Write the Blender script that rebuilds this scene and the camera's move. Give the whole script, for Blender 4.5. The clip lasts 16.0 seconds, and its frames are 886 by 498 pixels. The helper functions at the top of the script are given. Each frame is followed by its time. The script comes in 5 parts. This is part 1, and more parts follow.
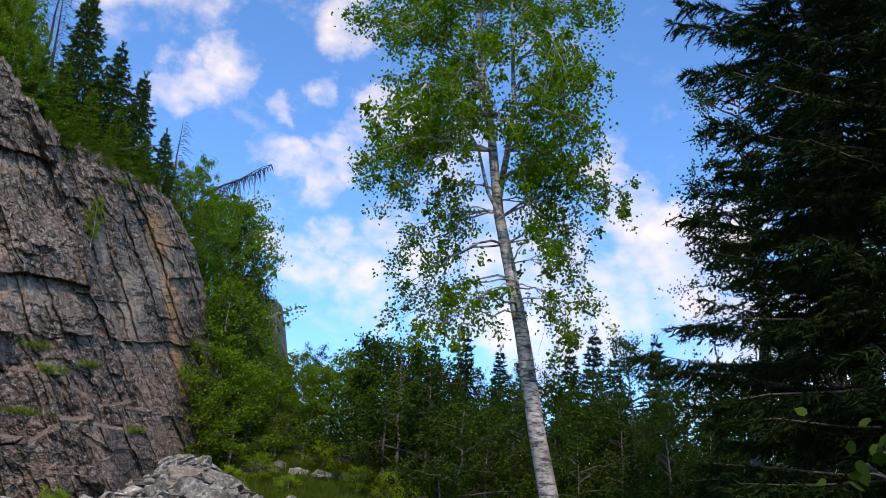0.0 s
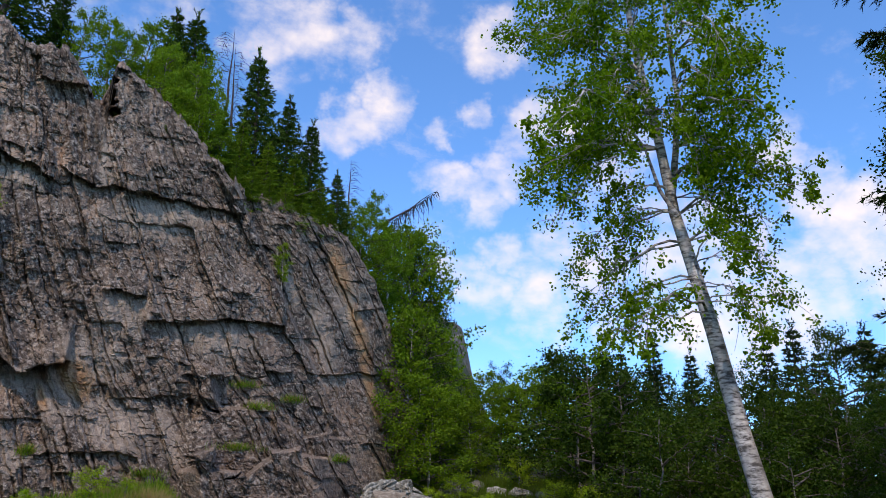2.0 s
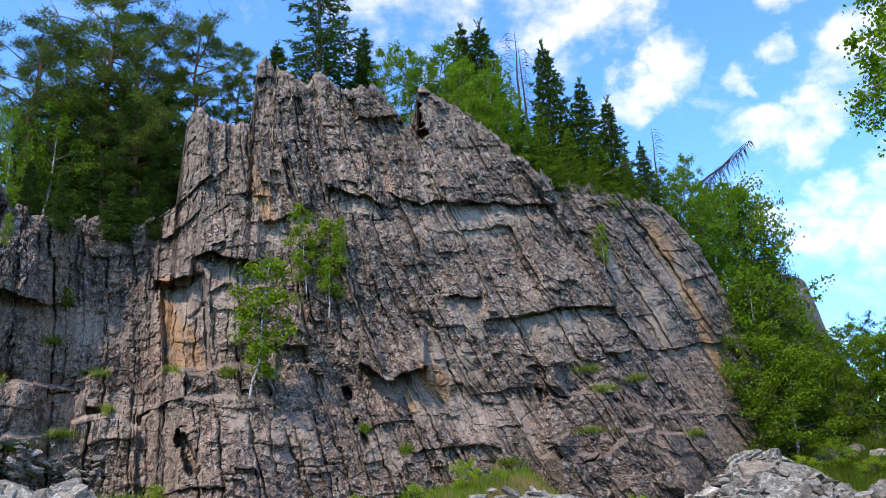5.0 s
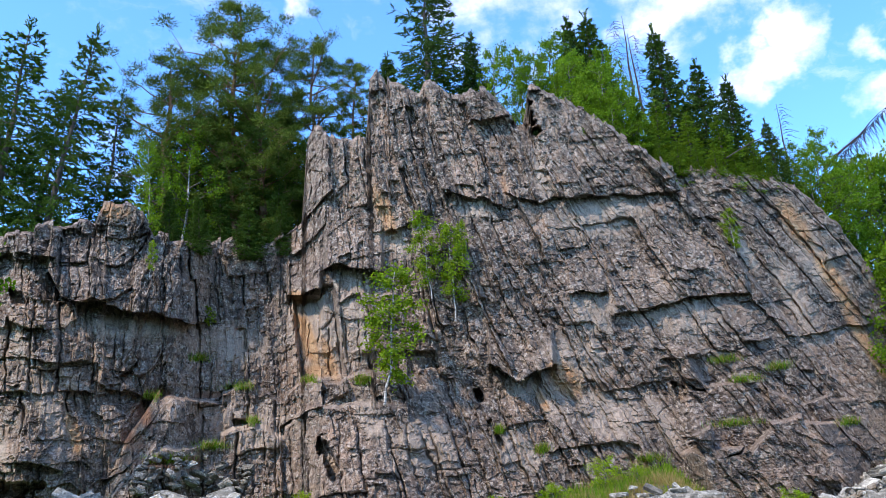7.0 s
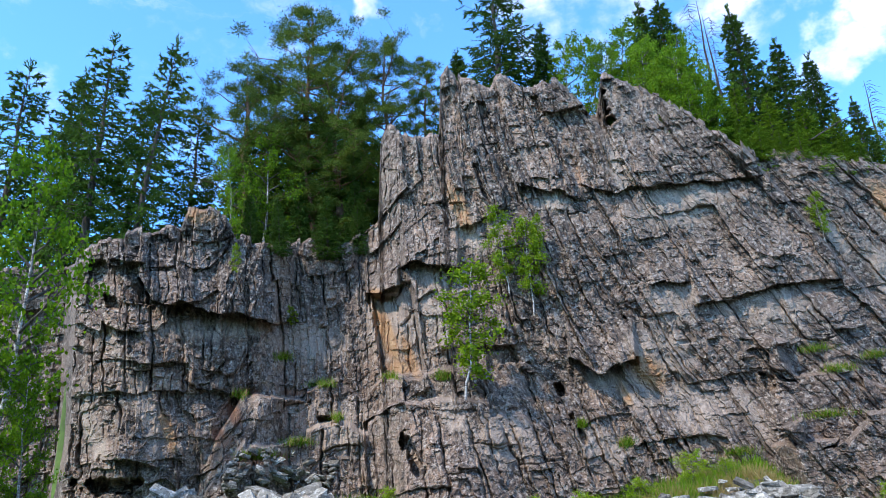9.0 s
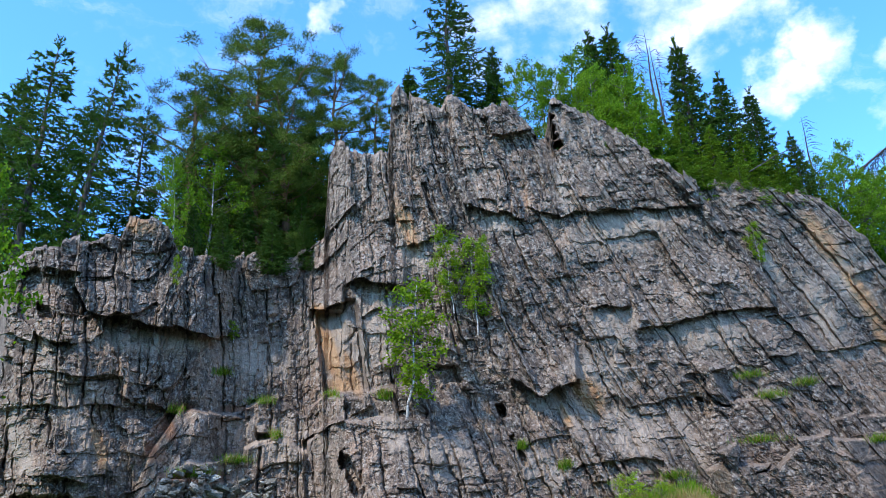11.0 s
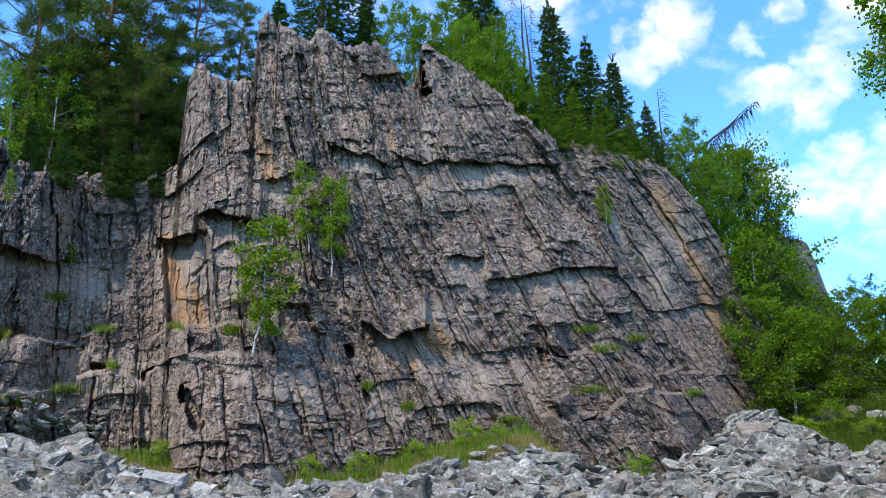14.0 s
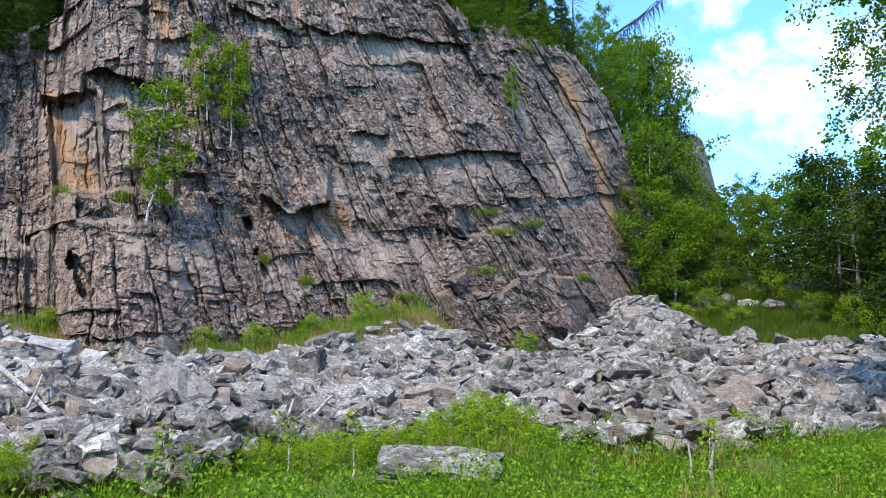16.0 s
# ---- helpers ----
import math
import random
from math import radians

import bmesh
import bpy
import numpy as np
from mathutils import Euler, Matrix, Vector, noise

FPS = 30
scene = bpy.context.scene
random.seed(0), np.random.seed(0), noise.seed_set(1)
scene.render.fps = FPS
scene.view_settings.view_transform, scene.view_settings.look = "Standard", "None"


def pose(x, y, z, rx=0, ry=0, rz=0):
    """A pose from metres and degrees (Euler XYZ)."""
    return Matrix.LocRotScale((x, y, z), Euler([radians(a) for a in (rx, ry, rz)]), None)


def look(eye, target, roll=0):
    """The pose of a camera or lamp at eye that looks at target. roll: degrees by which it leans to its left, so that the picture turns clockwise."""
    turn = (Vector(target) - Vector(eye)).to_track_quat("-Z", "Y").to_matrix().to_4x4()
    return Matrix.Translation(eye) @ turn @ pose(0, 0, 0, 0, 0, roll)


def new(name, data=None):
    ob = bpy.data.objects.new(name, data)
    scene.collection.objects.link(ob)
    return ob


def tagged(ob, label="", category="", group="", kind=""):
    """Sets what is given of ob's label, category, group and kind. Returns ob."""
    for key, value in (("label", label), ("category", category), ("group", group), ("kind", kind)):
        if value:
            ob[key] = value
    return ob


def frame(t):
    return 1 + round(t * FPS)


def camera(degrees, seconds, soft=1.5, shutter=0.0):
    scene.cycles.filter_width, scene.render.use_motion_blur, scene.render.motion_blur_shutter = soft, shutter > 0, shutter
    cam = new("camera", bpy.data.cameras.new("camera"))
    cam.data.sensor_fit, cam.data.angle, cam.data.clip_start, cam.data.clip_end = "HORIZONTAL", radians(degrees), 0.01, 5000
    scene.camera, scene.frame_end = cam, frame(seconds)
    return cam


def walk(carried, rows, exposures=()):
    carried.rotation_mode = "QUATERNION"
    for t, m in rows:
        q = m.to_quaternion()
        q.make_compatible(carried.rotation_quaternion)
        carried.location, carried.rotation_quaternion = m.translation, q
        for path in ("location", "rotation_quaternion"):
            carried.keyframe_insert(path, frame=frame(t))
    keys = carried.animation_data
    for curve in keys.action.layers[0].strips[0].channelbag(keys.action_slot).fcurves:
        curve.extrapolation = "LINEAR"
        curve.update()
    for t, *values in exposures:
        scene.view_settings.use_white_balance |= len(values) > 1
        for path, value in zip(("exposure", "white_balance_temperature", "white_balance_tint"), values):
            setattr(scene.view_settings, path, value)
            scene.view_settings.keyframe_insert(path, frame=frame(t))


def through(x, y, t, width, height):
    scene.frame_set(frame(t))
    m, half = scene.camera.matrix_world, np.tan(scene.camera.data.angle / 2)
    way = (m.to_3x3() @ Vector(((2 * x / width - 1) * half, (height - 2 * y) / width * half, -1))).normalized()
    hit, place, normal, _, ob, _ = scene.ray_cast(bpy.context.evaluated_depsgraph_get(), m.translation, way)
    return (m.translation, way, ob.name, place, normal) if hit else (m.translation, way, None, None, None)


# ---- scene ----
# ---- camera and its turn on the spot ----
EYE_Z = 1.6
ARM = 0.35          # the camera is held this far in front of the body that turns

cam = camera(57.4, 16.0, soft=0.6)

# seconds, azimuth (clockwise from +y), tilt upwards, lean to the right
TURN = [
    (0.0, 46.16, 18.30, -3.84), (0.5, 43.40, 18.71, -2.97), (1.0, 40.86, 19.06, -2.62), (1.5, 37.89, 19.04, -2.26),
    (2.0, 33.49, 18.82, -1.52), (2.5, 30.43, 18.69, -0.46), (3.0, 27.83, 18.41, 0.71), (3.5, 23.30, 17.35, 1.52),
    (4.0, 18.79, 16.66, 1.58), (4.5, 14.69, 16.92, 1.58), (5.0, 10.43, 17.52, 1.60), (5.2, 9.15, 17.72, 1.80),
    (6.25, 3.60, 17.90, 2.50), (7.3, 1.28, 17.89, 3.06), (7.5, 1.25, 17.78, 3.16), (8.0, 0.55, 17.56, 3.50),
    (8.2, -0.50, 17.54, 3.47), (9.25, -4.30, 18.00, 2.90), (10.3, -2.57, 18.58, 2.35), (10.5, -1.65, 18.69, 2.44),
    (11.0, 0.00, 19.00, 2.50), (11.5, 1.46, 19.04, 2.62), (12.0, 2.27, 18.93, 2.57), (12.5, 2.99, 18.79, 2.47),
    (13.0, 3.70, 18.67, 2.35), (13.5, 5.97, 17.62, 1.68), (13.8, 8.84, 15.86, 1.71), (14.0, 10.18, 14.67, 1.08),
    (14.5, 12.48, 11.36, 0.71), (15.0, 13.84, 8.48, 0.29), (15.5, 15.33, 7.09, -0.08), (16.0, 17.05, 6.09, -0.44)]


def turned(az, tilt, lean):
    a, e = radians(az), radians(tilt)
    eye = Vector((ARM * math.sin(a), ARM * math.cos(a), EYE_Z))
    way = Vector((math.sin(a) * math.cos(e), math.cos(a) * math.cos(e), math.sin(e)))
    return look(eye, eye + way * 10, -lean)


walk(cam, [(t, turned(a, e, r)) for t, a, e, r in TURN],
     exposures=[(0.0, -0.74, 7150, 22), (2.0, -0.76, 7100, 22), (3.5, -0.56, 7000, 22), (5.0, -0.16, 6800, 20), (7.5, 0.14, 6650, 17), (11.0, 0.06, 6150, 12), (13.0, 0.05, 6400, 14), (14.2, -0.17, 6400, 15), (15.0, -0.08, 6500, 18), (16.0, 0.1, 6550, 19)])

# ---- world, sun ----
SUN_EL, SUN_AZ = 50.0, 225.0      # the sun's height, and its azimuth clockwise from +y

world = bpy.data.worlds.new("world")
scene.world = world
world.use_nodes = True
wt = world.node_tree
wt.nodes.clear()


def wn(kind, **sets):
    n = wt.nodes.new(kind)
    for key, value in sets.items():
        n.inputs[key].default_value = value
    return n


def wmath(op, a, b=None, c=None, clamp=False):
    n = wt.nodes.new("ShaderNodeMath")
    n.operation, n.use_clamp = op, clamp
    for i, v in enumerate((a, b, c)):
        if v is None:
            continue
        if isinstance(v, (int, float)):
            n.inputs[i].default_value = v
        else:
            wt.links.new(v, n.inputs[i])
    return n.outputs[0]


def bearing(az, el):
    a, e = radians(az), radians(el)
    return Vector((math.sin(a) * math.cos(e), math.cos(a) * math.cos(e), math.sin(e)))


sky = wt.nodes.new("ShaderNodeTexSky")
sky.sky_type, sky.sun_disc = "NISHITA", False
sky.sun_elevation, sky.sun_rotation = radians(SUN_EL), radians(SUN_AZ)
sky.air_density, sky.dust_density, sky.ozone_density = 1.0, 0.4, 1.3
coord = wt.nodes.new("ShaderNodeTexCoord")
way = coord.outputs["Generated"]
# cumulus: soft lumps at the bearings of the main clouds, broken up by noise
CLOUDS_LOW = [(33.5, 23.6, 1.7, .9), (35.4, 22.5, 1.7, .9), (37.7, 24.0, 1.8, .9), (39.7, 26.0, 2.0, .9), (41.5, 27.5, 1.8, .8), (34.8, 17.7, 1.5, .9), (37.6, 18.6, 1.5, .9),
              (36.3, 15.1, 2.0, .9), (40.5, 14.7, 2.5, .95), (42.5, 19.0, 2.6, .95), (45.0, 17.5, 3.0, 1.0), (39.4, 17.2, 1.8, .8), (48.0, 15.0, 4.0, 1.0), (45.5, 22.0, 2.2, .8),
              (48.5, 21.0, 3.0, .9), (52.0, 12.5, 4.0, 1.0), (55.3, 13.2, 3.0, .95), (58.5, 14.8, 3.5, 1.0), (50.5, 17.0, 3.5, 1.0), (54.0, 19.0, 3.0, .95), (47.0, 25.0, 2.2, .8)]
CLOUDS_EAST = [(57.6, 24.5, 1.6, .8), (59.3, 22.0, 2.2, .9), (62.0, 18.5, 3.0, 1.0), (63.5, 16.5, 3.0, 1.0), (66.3, 18.5, 3.0, 1.0), (70.0, 12.0, 6.0, .9)]
CLOUDS_HIGH = [(25.4, 25.6, 1.5, .9), (26.7, 27.2, 1.9, 1.0), (28.4, 28.6, 1.9, 1.0), (29.4, 29.9, 1.2, .8), (33.4, 27.6, 1.1, .85), (36.9, 28.9, 1.1, .75), (21.8, 29.4, 1.3, .6), (36.5, 33.0, 1.8, .75),
               (25.8, 31.7, 1.6, .65), (4.3, 33.9, 2.6, .6), (8.0, 32.6, 2.6, .6), (11.7, 33.8, 2.6, .7), (17.4, 33.4, 2.5, .75), (20.0, 33.0, 2.6, .85), (23.0, 32.3, 2.2, .85), (26.8, 33.0, 1.5, .6),
               (10.0, 35.2, 3.0, .75), (-9.1, 35.5, 1.3, .85)]
warp = wn("ShaderNodeTexNoise", Scale=9.0, Detail=5.0, Roughness=0.6)
wt.links.new(way, warp.inputs["Vector"])
shift = wt.nodes.new("ShaderNodeVectorMath")
shift.operation = "MULTIPLY_ADD"
shift.inputs[1].default_value, shift.inputs[2].default_value = (0.16, 0.16, 0.10), (-0.08, -0.08, -0.05)
wt.links.new(warp.outputs["Color"], shift.inputs[0])
bent = wt.nodes.new("ShaderNodeVectorMath")
bent.operation = "ADD"
wt.links.new(way, bent.inputs[0])
wt.links.new(shift.outputs[0], bent.inputs[1])
bent_way = wt.nodes.new("ShaderNodeVectorMath")
bent_way.operation = "NORMALIZE"
wt.links.new(bent.outputs[0], bent_way.inputs[0])
lump = None
# the same broken cumulus, added unseen over the rest of the sky for whiter fill
cg = np.random.default_rng(3)
CLOUDS_REST = [(float(a), float(e), float(s), 1.0) for a, e, s in zip(np.linspace(88, 318, 20) + cg.uniform(-5, 5, 20), cg.uniform(14, 55, 20), cg.uniform(5, 10, 20))]
CLOUDS_REST += [(float(a), float(e), float(s), 1.0) for a, e, s in zip(cg.uniform(-40, 80, 6), cg.uniform(52, 80, 6), cg.uniform(5, 9, 6))]
for az, el, size, gain in CLOUDS_LOW + CLOUDS_EAST + CLOUDS_HIGH + CLOUDS_REST:
    dot = wt.nodes.new("ShaderNodeVectorMath")
    dot.operation = "DOT_PRODUCT"
    dot.inputs[1].default_value = bearing(az, el)
    wt.links.new(bent_way.outputs[0], dot.inputs[0])
    m = wt.nodes.new("ShaderNodeMapRange")
    m.interpolation_type = "SMOOTHSTEP"
    m.inputs["From Min"].default_value, m.inputs["From Max"].default_value = math.cos(radians(size * 1.5)), 1.0
    m.inputs["To Max"].default_value = gain
    wt.links.new(dot.outputs["Value"], m.inputs["Value"])
    lump = m.outputs[0] if lump is None else wmath("MAXIMUM", lump, m.outputs[0])
stretch = wt.nodes.new("ShaderNodeMapping")
stretch.inputs["Scale"].default_value = (1.0, 1.0, 1.5)
wt.links.new(way, stretch.inputs["Vector"])
puff = wn("ShaderNodeTexNoise", Scale=15.0, Detail=9.0, Roughness=0.58)
wt.links.new(stretch.outputs[0], puff.inputs["Vector"])
wide = wn("ShaderNodeTexNoise", Scale=4.0, Detail=4.0, Roughness=0.5)
wt.links.new(stretch.outputs[0], wide.inputs["Vector"])
cover = wmath("ADD", wmath("MULTIPLY", lump, 0.42), wmath("MULTIPLY", puff.outputs[0], 1.15))
cover = wmath("ADD", cover, wmath("MULTIPLY", wide.outputs[0], 0.32))
edge = wt.nodes.new("ShaderNodeMapRange")
edge.interpolation_type = "SMOOTHSTEP"
edge.inputs["From Min"].default_value, edge.inputs["From Max"].default_value = 0.78, 1.46
wt.links.new(cover, edge.inputs["Value"])
# thin veils between the cumulus
veil_map = wt.nodes.new("ShaderNodeMapping")
veil_map.inputs["Scale"].default_value, veil_map.inputs["Rotation"].default_value = (1.0, 1.0, 2.6), (0, radians(25), 0)
wt.links.new(bent_way.outputs[0], veil_map.inputs["Vector"])
veil_noise = wn("ShaderNodeTexNoise", Scale=6.0, Detail=8.0, Roughness=0.62)
wt.links.new(veil_map.outputs[0], veil_noise.inputs["Vector"])
veil = wt.nodes.new("ShaderNodeMapRange")
veil.interpolation_type = "SMOOTHSTEP"
veil.inputs["From Min"].default_value, veil.inputs["From Max"].default_value, veil.inputs["To Max"].default_value = 0.56, 0.80, 0.30
wt.links.new(veil_noise.outputs[0], veil.inputs["Value"])
whole = wmath("MAXIMUM", edge.outputs[0], veil.outputs[0])
white = wt.nodes.new("ShaderNodeMix")
white.data_type = "RGBA"
wt.links.new(whole, white.inputs["Factor"])
tint = wt.nodes.new("ShaderNodeMix")
tint.data_type, tint.blend_type = "RGBA", "MULTIPLY"
tint.inputs["Factor"].default_value = 1.0
tint.inputs["B"].default_value = (0.50, 0.97, 1.37, 1)
wt.links.new(sky.outputs[0], tint.inputs["A"])
wt.links.new(tint.outputs["Result"], white.inputs["A"])
white.inputs["B"].default_value = (5.1, 5.05, 5.0, 1)
back = wn("ShaderNodeBackground", Strength=0.35)
wt.links.new(white.outputs["Result"], back.inputs["Color"])
wt.links.new(back.outputs[0], wt.nodes.new("ShaderNodeOutputWorld").inputs[0])

sun_data = bpy.data.lights.new("sun", "SUN")
sun_data.energy, sun_data.angle, sun_data.color = 4.8, radians(2.0), (1.0, 0.88, 0.72)
sun = new("sun", sun_data)
sun.matrix_basis = look(bearing(SUN_AZ, SUN_EL) * 60, (0, 0, 0))
# ---- materials ----
def material(name):
    m = bpy.data.materials.new(name)
    m.use_nodes = True
    nt = m.node_tree
    return m, nt, nt.nodes["Principled BSDF"]


def node(nt, kind, links=(), **sets):
    n = nt.nodes.new(kind)
    for key, value in sets.items():
        n.inputs[key.replace("_", " ")].default_value = value
    for key, out in links:
        nt.links.new(out, n.inputs[key])
    return n


def ramp(nt, fac, stops):
    n = nt.nodes.new("ShaderNodeValToRGB")
    while len(n.color_ramp.elements) < len(stops):
        n.color_ramp.elements.new(0.5)
    for e, (p, c) in zip(n.color_ramp.elements, stops):
        e.position, e.color = p, (*c, 1) if len(c) == 3 else c
    nt.links.new(fac, n.inputs[0])
    return n.outputs[0]


def mix(nt, fac, a, b, blend="MIX"):
    n = nt.nodes.new("ShaderNodeMix")
    n.data_type, n.blend_type = "RGBA", blend
    for key, v in (("Factor", fac), ("A", a), ("B", b)):
        if isinstance(v, (int, float)):
            n.inputs[key].default_value = v
        elif isinstance(v, tuple):
            n.inputs[key].default_value = (*v, 1)
        else:
            nt.links.new(v, n.inputs[key])
    return n.outputs["Result"]


def noise_at(nt, vec, scale, detail=5.0, rough=0.6):
    return node(nt, "ShaderNodeTexNoise", [("Vector", vec)], Scale=scale, Detail=detail, Roughness=rough).outputs[0]


def rock_material(name, dark, light, lichen):
    """Broken grey stone: each piece with a tone of its own, layered sides, lichen blotches, some brown weathered faces."""
    m, nt, bsdf = material(name)
    obj = nt.nodes.new("ShaderNodeTexCoord").outputs["Object"]
    rnd = nt.nodes.new("ShaderNodeObjectInfo").outputs["Random"]
    isl = nt.nodes.new("ShaderNodeNewGeometry").outputs["Random Per Island"]
    both = node(nt, "ShaderNodeMath", [(0, rnd), (1, isl)])
    both.operation = "ADD"
    own = node(nt, "ShaderNodeMath", [(0, both.outputs[0])])
    own.operation = "FRACT"
    own = own.outputs[0]
    c = ramp(nt, noise_at(nt, obj, 2.2, 5, 0.6), [(0.32, dark), (0.66, light)])
    c = mix(nt, ramp(nt, noise_at(nt, obj, 7.0, 7, 0.78), [(0.51, (0, 0, 0)), (0.57, (.85, .85, .85))]), c, lichen)
    c = mix(nt, ramp(nt, noise_at(nt, obj, 9.0, 7, 0.8), [(0.40, (.85, .85, .85)), (0.46, (0, 0, 0))]), c, tuple(v * 0.4 for v in dark))
    c = mix(nt, ramp(nt, own, [(0.74, (0, 0, 0)), (0.76, (.55, .55, .55)), (0.86, (.55, .55, .55)), (0.88, (0, 0, 0))]), c, (0.21, 0.155, 0.105))
    c = mix(nt, 1.0, c, ramp(nt, own, [(0, (.46, .45, .43)), (0.3, (.78, .77, .74)), (0.6, (1.0, 1.0, .98)), (0.94, (1.15, 1.15, 1.13)), (1.0, (1.5, 1.5, 1.48))]), "MULTIPLY")
    layers = node(nt, "ShaderNodeMapping", [("Vector", obj)], Scale=(1.0, 1.0, 4.0)).outputs[0]
    bands = noise_at(nt, layers, 5.0, 7, 0.7)
    grain = noise_at(nt, obj, 30.0, 5, 0.75)
    c = mix(nt, 1.0, c, ramp(nt, grain, [(0.34, (.68, .67, .66)), (0.5, (1.0, 1.0, 1.0)), (0.66, (1.25, 1.25, 1.24))]), "MULTIPLY")
    nt.links.new(c, bsdf.inputs["Base Color"])
    low = node(nt, "ShaderNodeBump", [("Height", bands)], Strength=0.8, Distance=0.06)
    bump = node(nt, "ShaderNodeBump", [("Height", grain), ("Normal", low.outputs[0])], Strength=0.4, Distance=0.02)
    nt.links.new(bump.outputs[0], bsdf.inputs["Normal"])
    bsdf.inputs["Roughness"].default_value = 0.9
    bsdf.inputs["Specular IOR Level"].default_value = 0.25
    return m


def cliff_material():
    """Foliated grey rock: streaks along the joints, mottled lichen, pale fresh breaks, iron stains and earth."""
    m, nt, bsdf = material("cliff_rock")

    def fac(key):
        att = nt.nodes.new("ShaderNodeAttribute")
        att.attribute_name = key
        return att.outputs["Fac"]

    obj = nt.nodes.new("ShaderNodeTexCoord").outputs["Object"]
    joints = node(nt, "ShaderNodeCombineXYZ", [("X", fac("across")), ("Y", fac("along"))]).outputs[0]
    streak = node(nt, "ShaderNodeMapping", [("Vector", joints)], Scale=(1.0, 0.22, 1.0)).outputs[0]
    c = ramp(nt, noise_at(nt, streak, 1.3, 6, 0.65), [(0.30, (0.096, 0.074, 0.059)), (0.50, (0.152, 0.119, 0.094)), (0.70, (0.232, 0.182, 0.143))])
    c = mix(nt, ramp(nt, noise_at(nt, obj, 0.55, 4, 0.6), [(0.45, (0, 0, 0)), (0.66, (.55, .55, .55))]), c, (0.215, 0.148, 0.105))
    c = mix(nt, 1.0, c, ramp(nt, fac("tone"), [(0.20, (.46, .46, .47)), (0.5, (.95, .94, .93)), (0.80, (1.58, 1.50, 1.40))]), "MULTIPLY")
    # grey and dark lichen
    c = mix(nt, 1.0, c, ramp(nt, noise_at(nt, obj, 2.4, 5, 0.7), [(0.36, (.48, .47, .47)), (0.5, (1.0, 1.0, 1.0)), (0.64, (1.4, 1.38, 1.35))]), "MULTIPLY")
    c = mix(nt, ramp(nt, noise_at(nt, obj, 6.0, 7, 0.74), [(0.50, (0, 0, 0)), (0.59, (.8, .8, .8))]), c, (0.375, 0.330, 0.278))
    c = mix(nt, ramp(nt, noise_at(nt, obj, 9.0, 7, 0.78), [(0.40, (.9, .9, .9)), (0.48, (0, 0, 0))]), c, (0.042, 0.035, 0.031))
    c = mix(nt, ramp(nt, noise_at(nt, streak, 3.2, 6, 0.7), [(0.34, (.8, .8, .8)), (0.45, (0, 0, 0))]), c, (0.050, 0.043, 0.038))
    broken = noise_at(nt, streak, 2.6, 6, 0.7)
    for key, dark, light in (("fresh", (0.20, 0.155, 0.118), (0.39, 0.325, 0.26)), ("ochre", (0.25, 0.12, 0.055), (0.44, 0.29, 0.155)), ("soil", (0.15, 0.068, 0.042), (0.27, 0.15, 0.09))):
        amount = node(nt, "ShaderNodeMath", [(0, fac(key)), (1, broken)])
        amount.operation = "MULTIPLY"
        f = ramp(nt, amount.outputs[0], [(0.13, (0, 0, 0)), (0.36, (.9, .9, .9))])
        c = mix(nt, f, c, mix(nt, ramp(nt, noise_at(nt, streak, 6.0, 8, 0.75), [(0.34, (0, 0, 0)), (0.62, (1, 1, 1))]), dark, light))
    grain = noise_at(nt, obj, 24.0, 5, 0.75)
    c = mix(nt, 1.0, c, ramp(nt, grain, [(0.34, (.62, .61, .60)), (0.5, (1.0, 1.0, 1.0)), (0.66, (1.34, 1.33, 1.31))]), "MULTIPLY")
    nt.links.new(c, bsdf.inputs["Base Color"])
    low = node(nt, "ShaderNodeBump", [("Height", noise_at(nt, streak, 9.0, 7, 0.75))], Strength=0.6, Distance=0.05)
    bump = node(nt, "ShaderNodeBump", [("Height", grain), ("Normal", low.outputs[0])], Strength=0.4, Distance=0.02)
    nt.links.new(bump.outputs[0], bsdf.inputs["Normal"])
    bsdf.inputs["Roughness"].default_value = 0.9
    bsdf.inputs["Specular IOR Level"].default_value = 0.25
    return m


ROCK = cliff_material()
SCREE = rock_material("scree_rock", (0.14, 0.137, 0.120), (0.31, 0.307, 0.272), (0.53, 0.525, 0.48))


PALE = rock_material("pale_boulder_rock", (0.36, 0.355, 0.33), (0.50, 0.495, 0.47), (0.64, 0.635, 0.61))


def leaf_material(name, a, b, through=0.35, rough=0.5):
    m, nt, bsdf = material(name)
    isl = nt.nodes.new("ShaderNodeNewGeometry").outputs["Random Per Island"]
    rnd = nt.nodes.new("ShaderNodeObjectInfo").outputs["Random"]
    c = ramp(nt, isl, [(0.0, a), (1.0, b)])
    c = mix(nt, 1.0, c, ramp(nt, rnd, [(0, (.8, .85, .8)), (1, (1.15, 1.1, 1.0))]), "MULTIPLY")
    nt.links.new(c, bsdf.inputs["Base Color"])
    bsdf.inputs["Roughness"].default_value = rough + 0.15
    bsdf.inputs["Specular IOR Level"].default_value = 0.12
    tr = node(nt, "ShaderNodeBsdfTranslucent", [("Color", mix(nt, 1.0, c, (1.5, 1.6, 0.6), "MULTIPLY"))])
    both = node(nt, "ShaderNodeMixShader", [(1, bsdf.outputs[0]), (2, tr.outputs[0])], Fac=through)
    nt.links.new(both.outputs[0], nt.nodes["Material Output"].inputs[0])
    return m


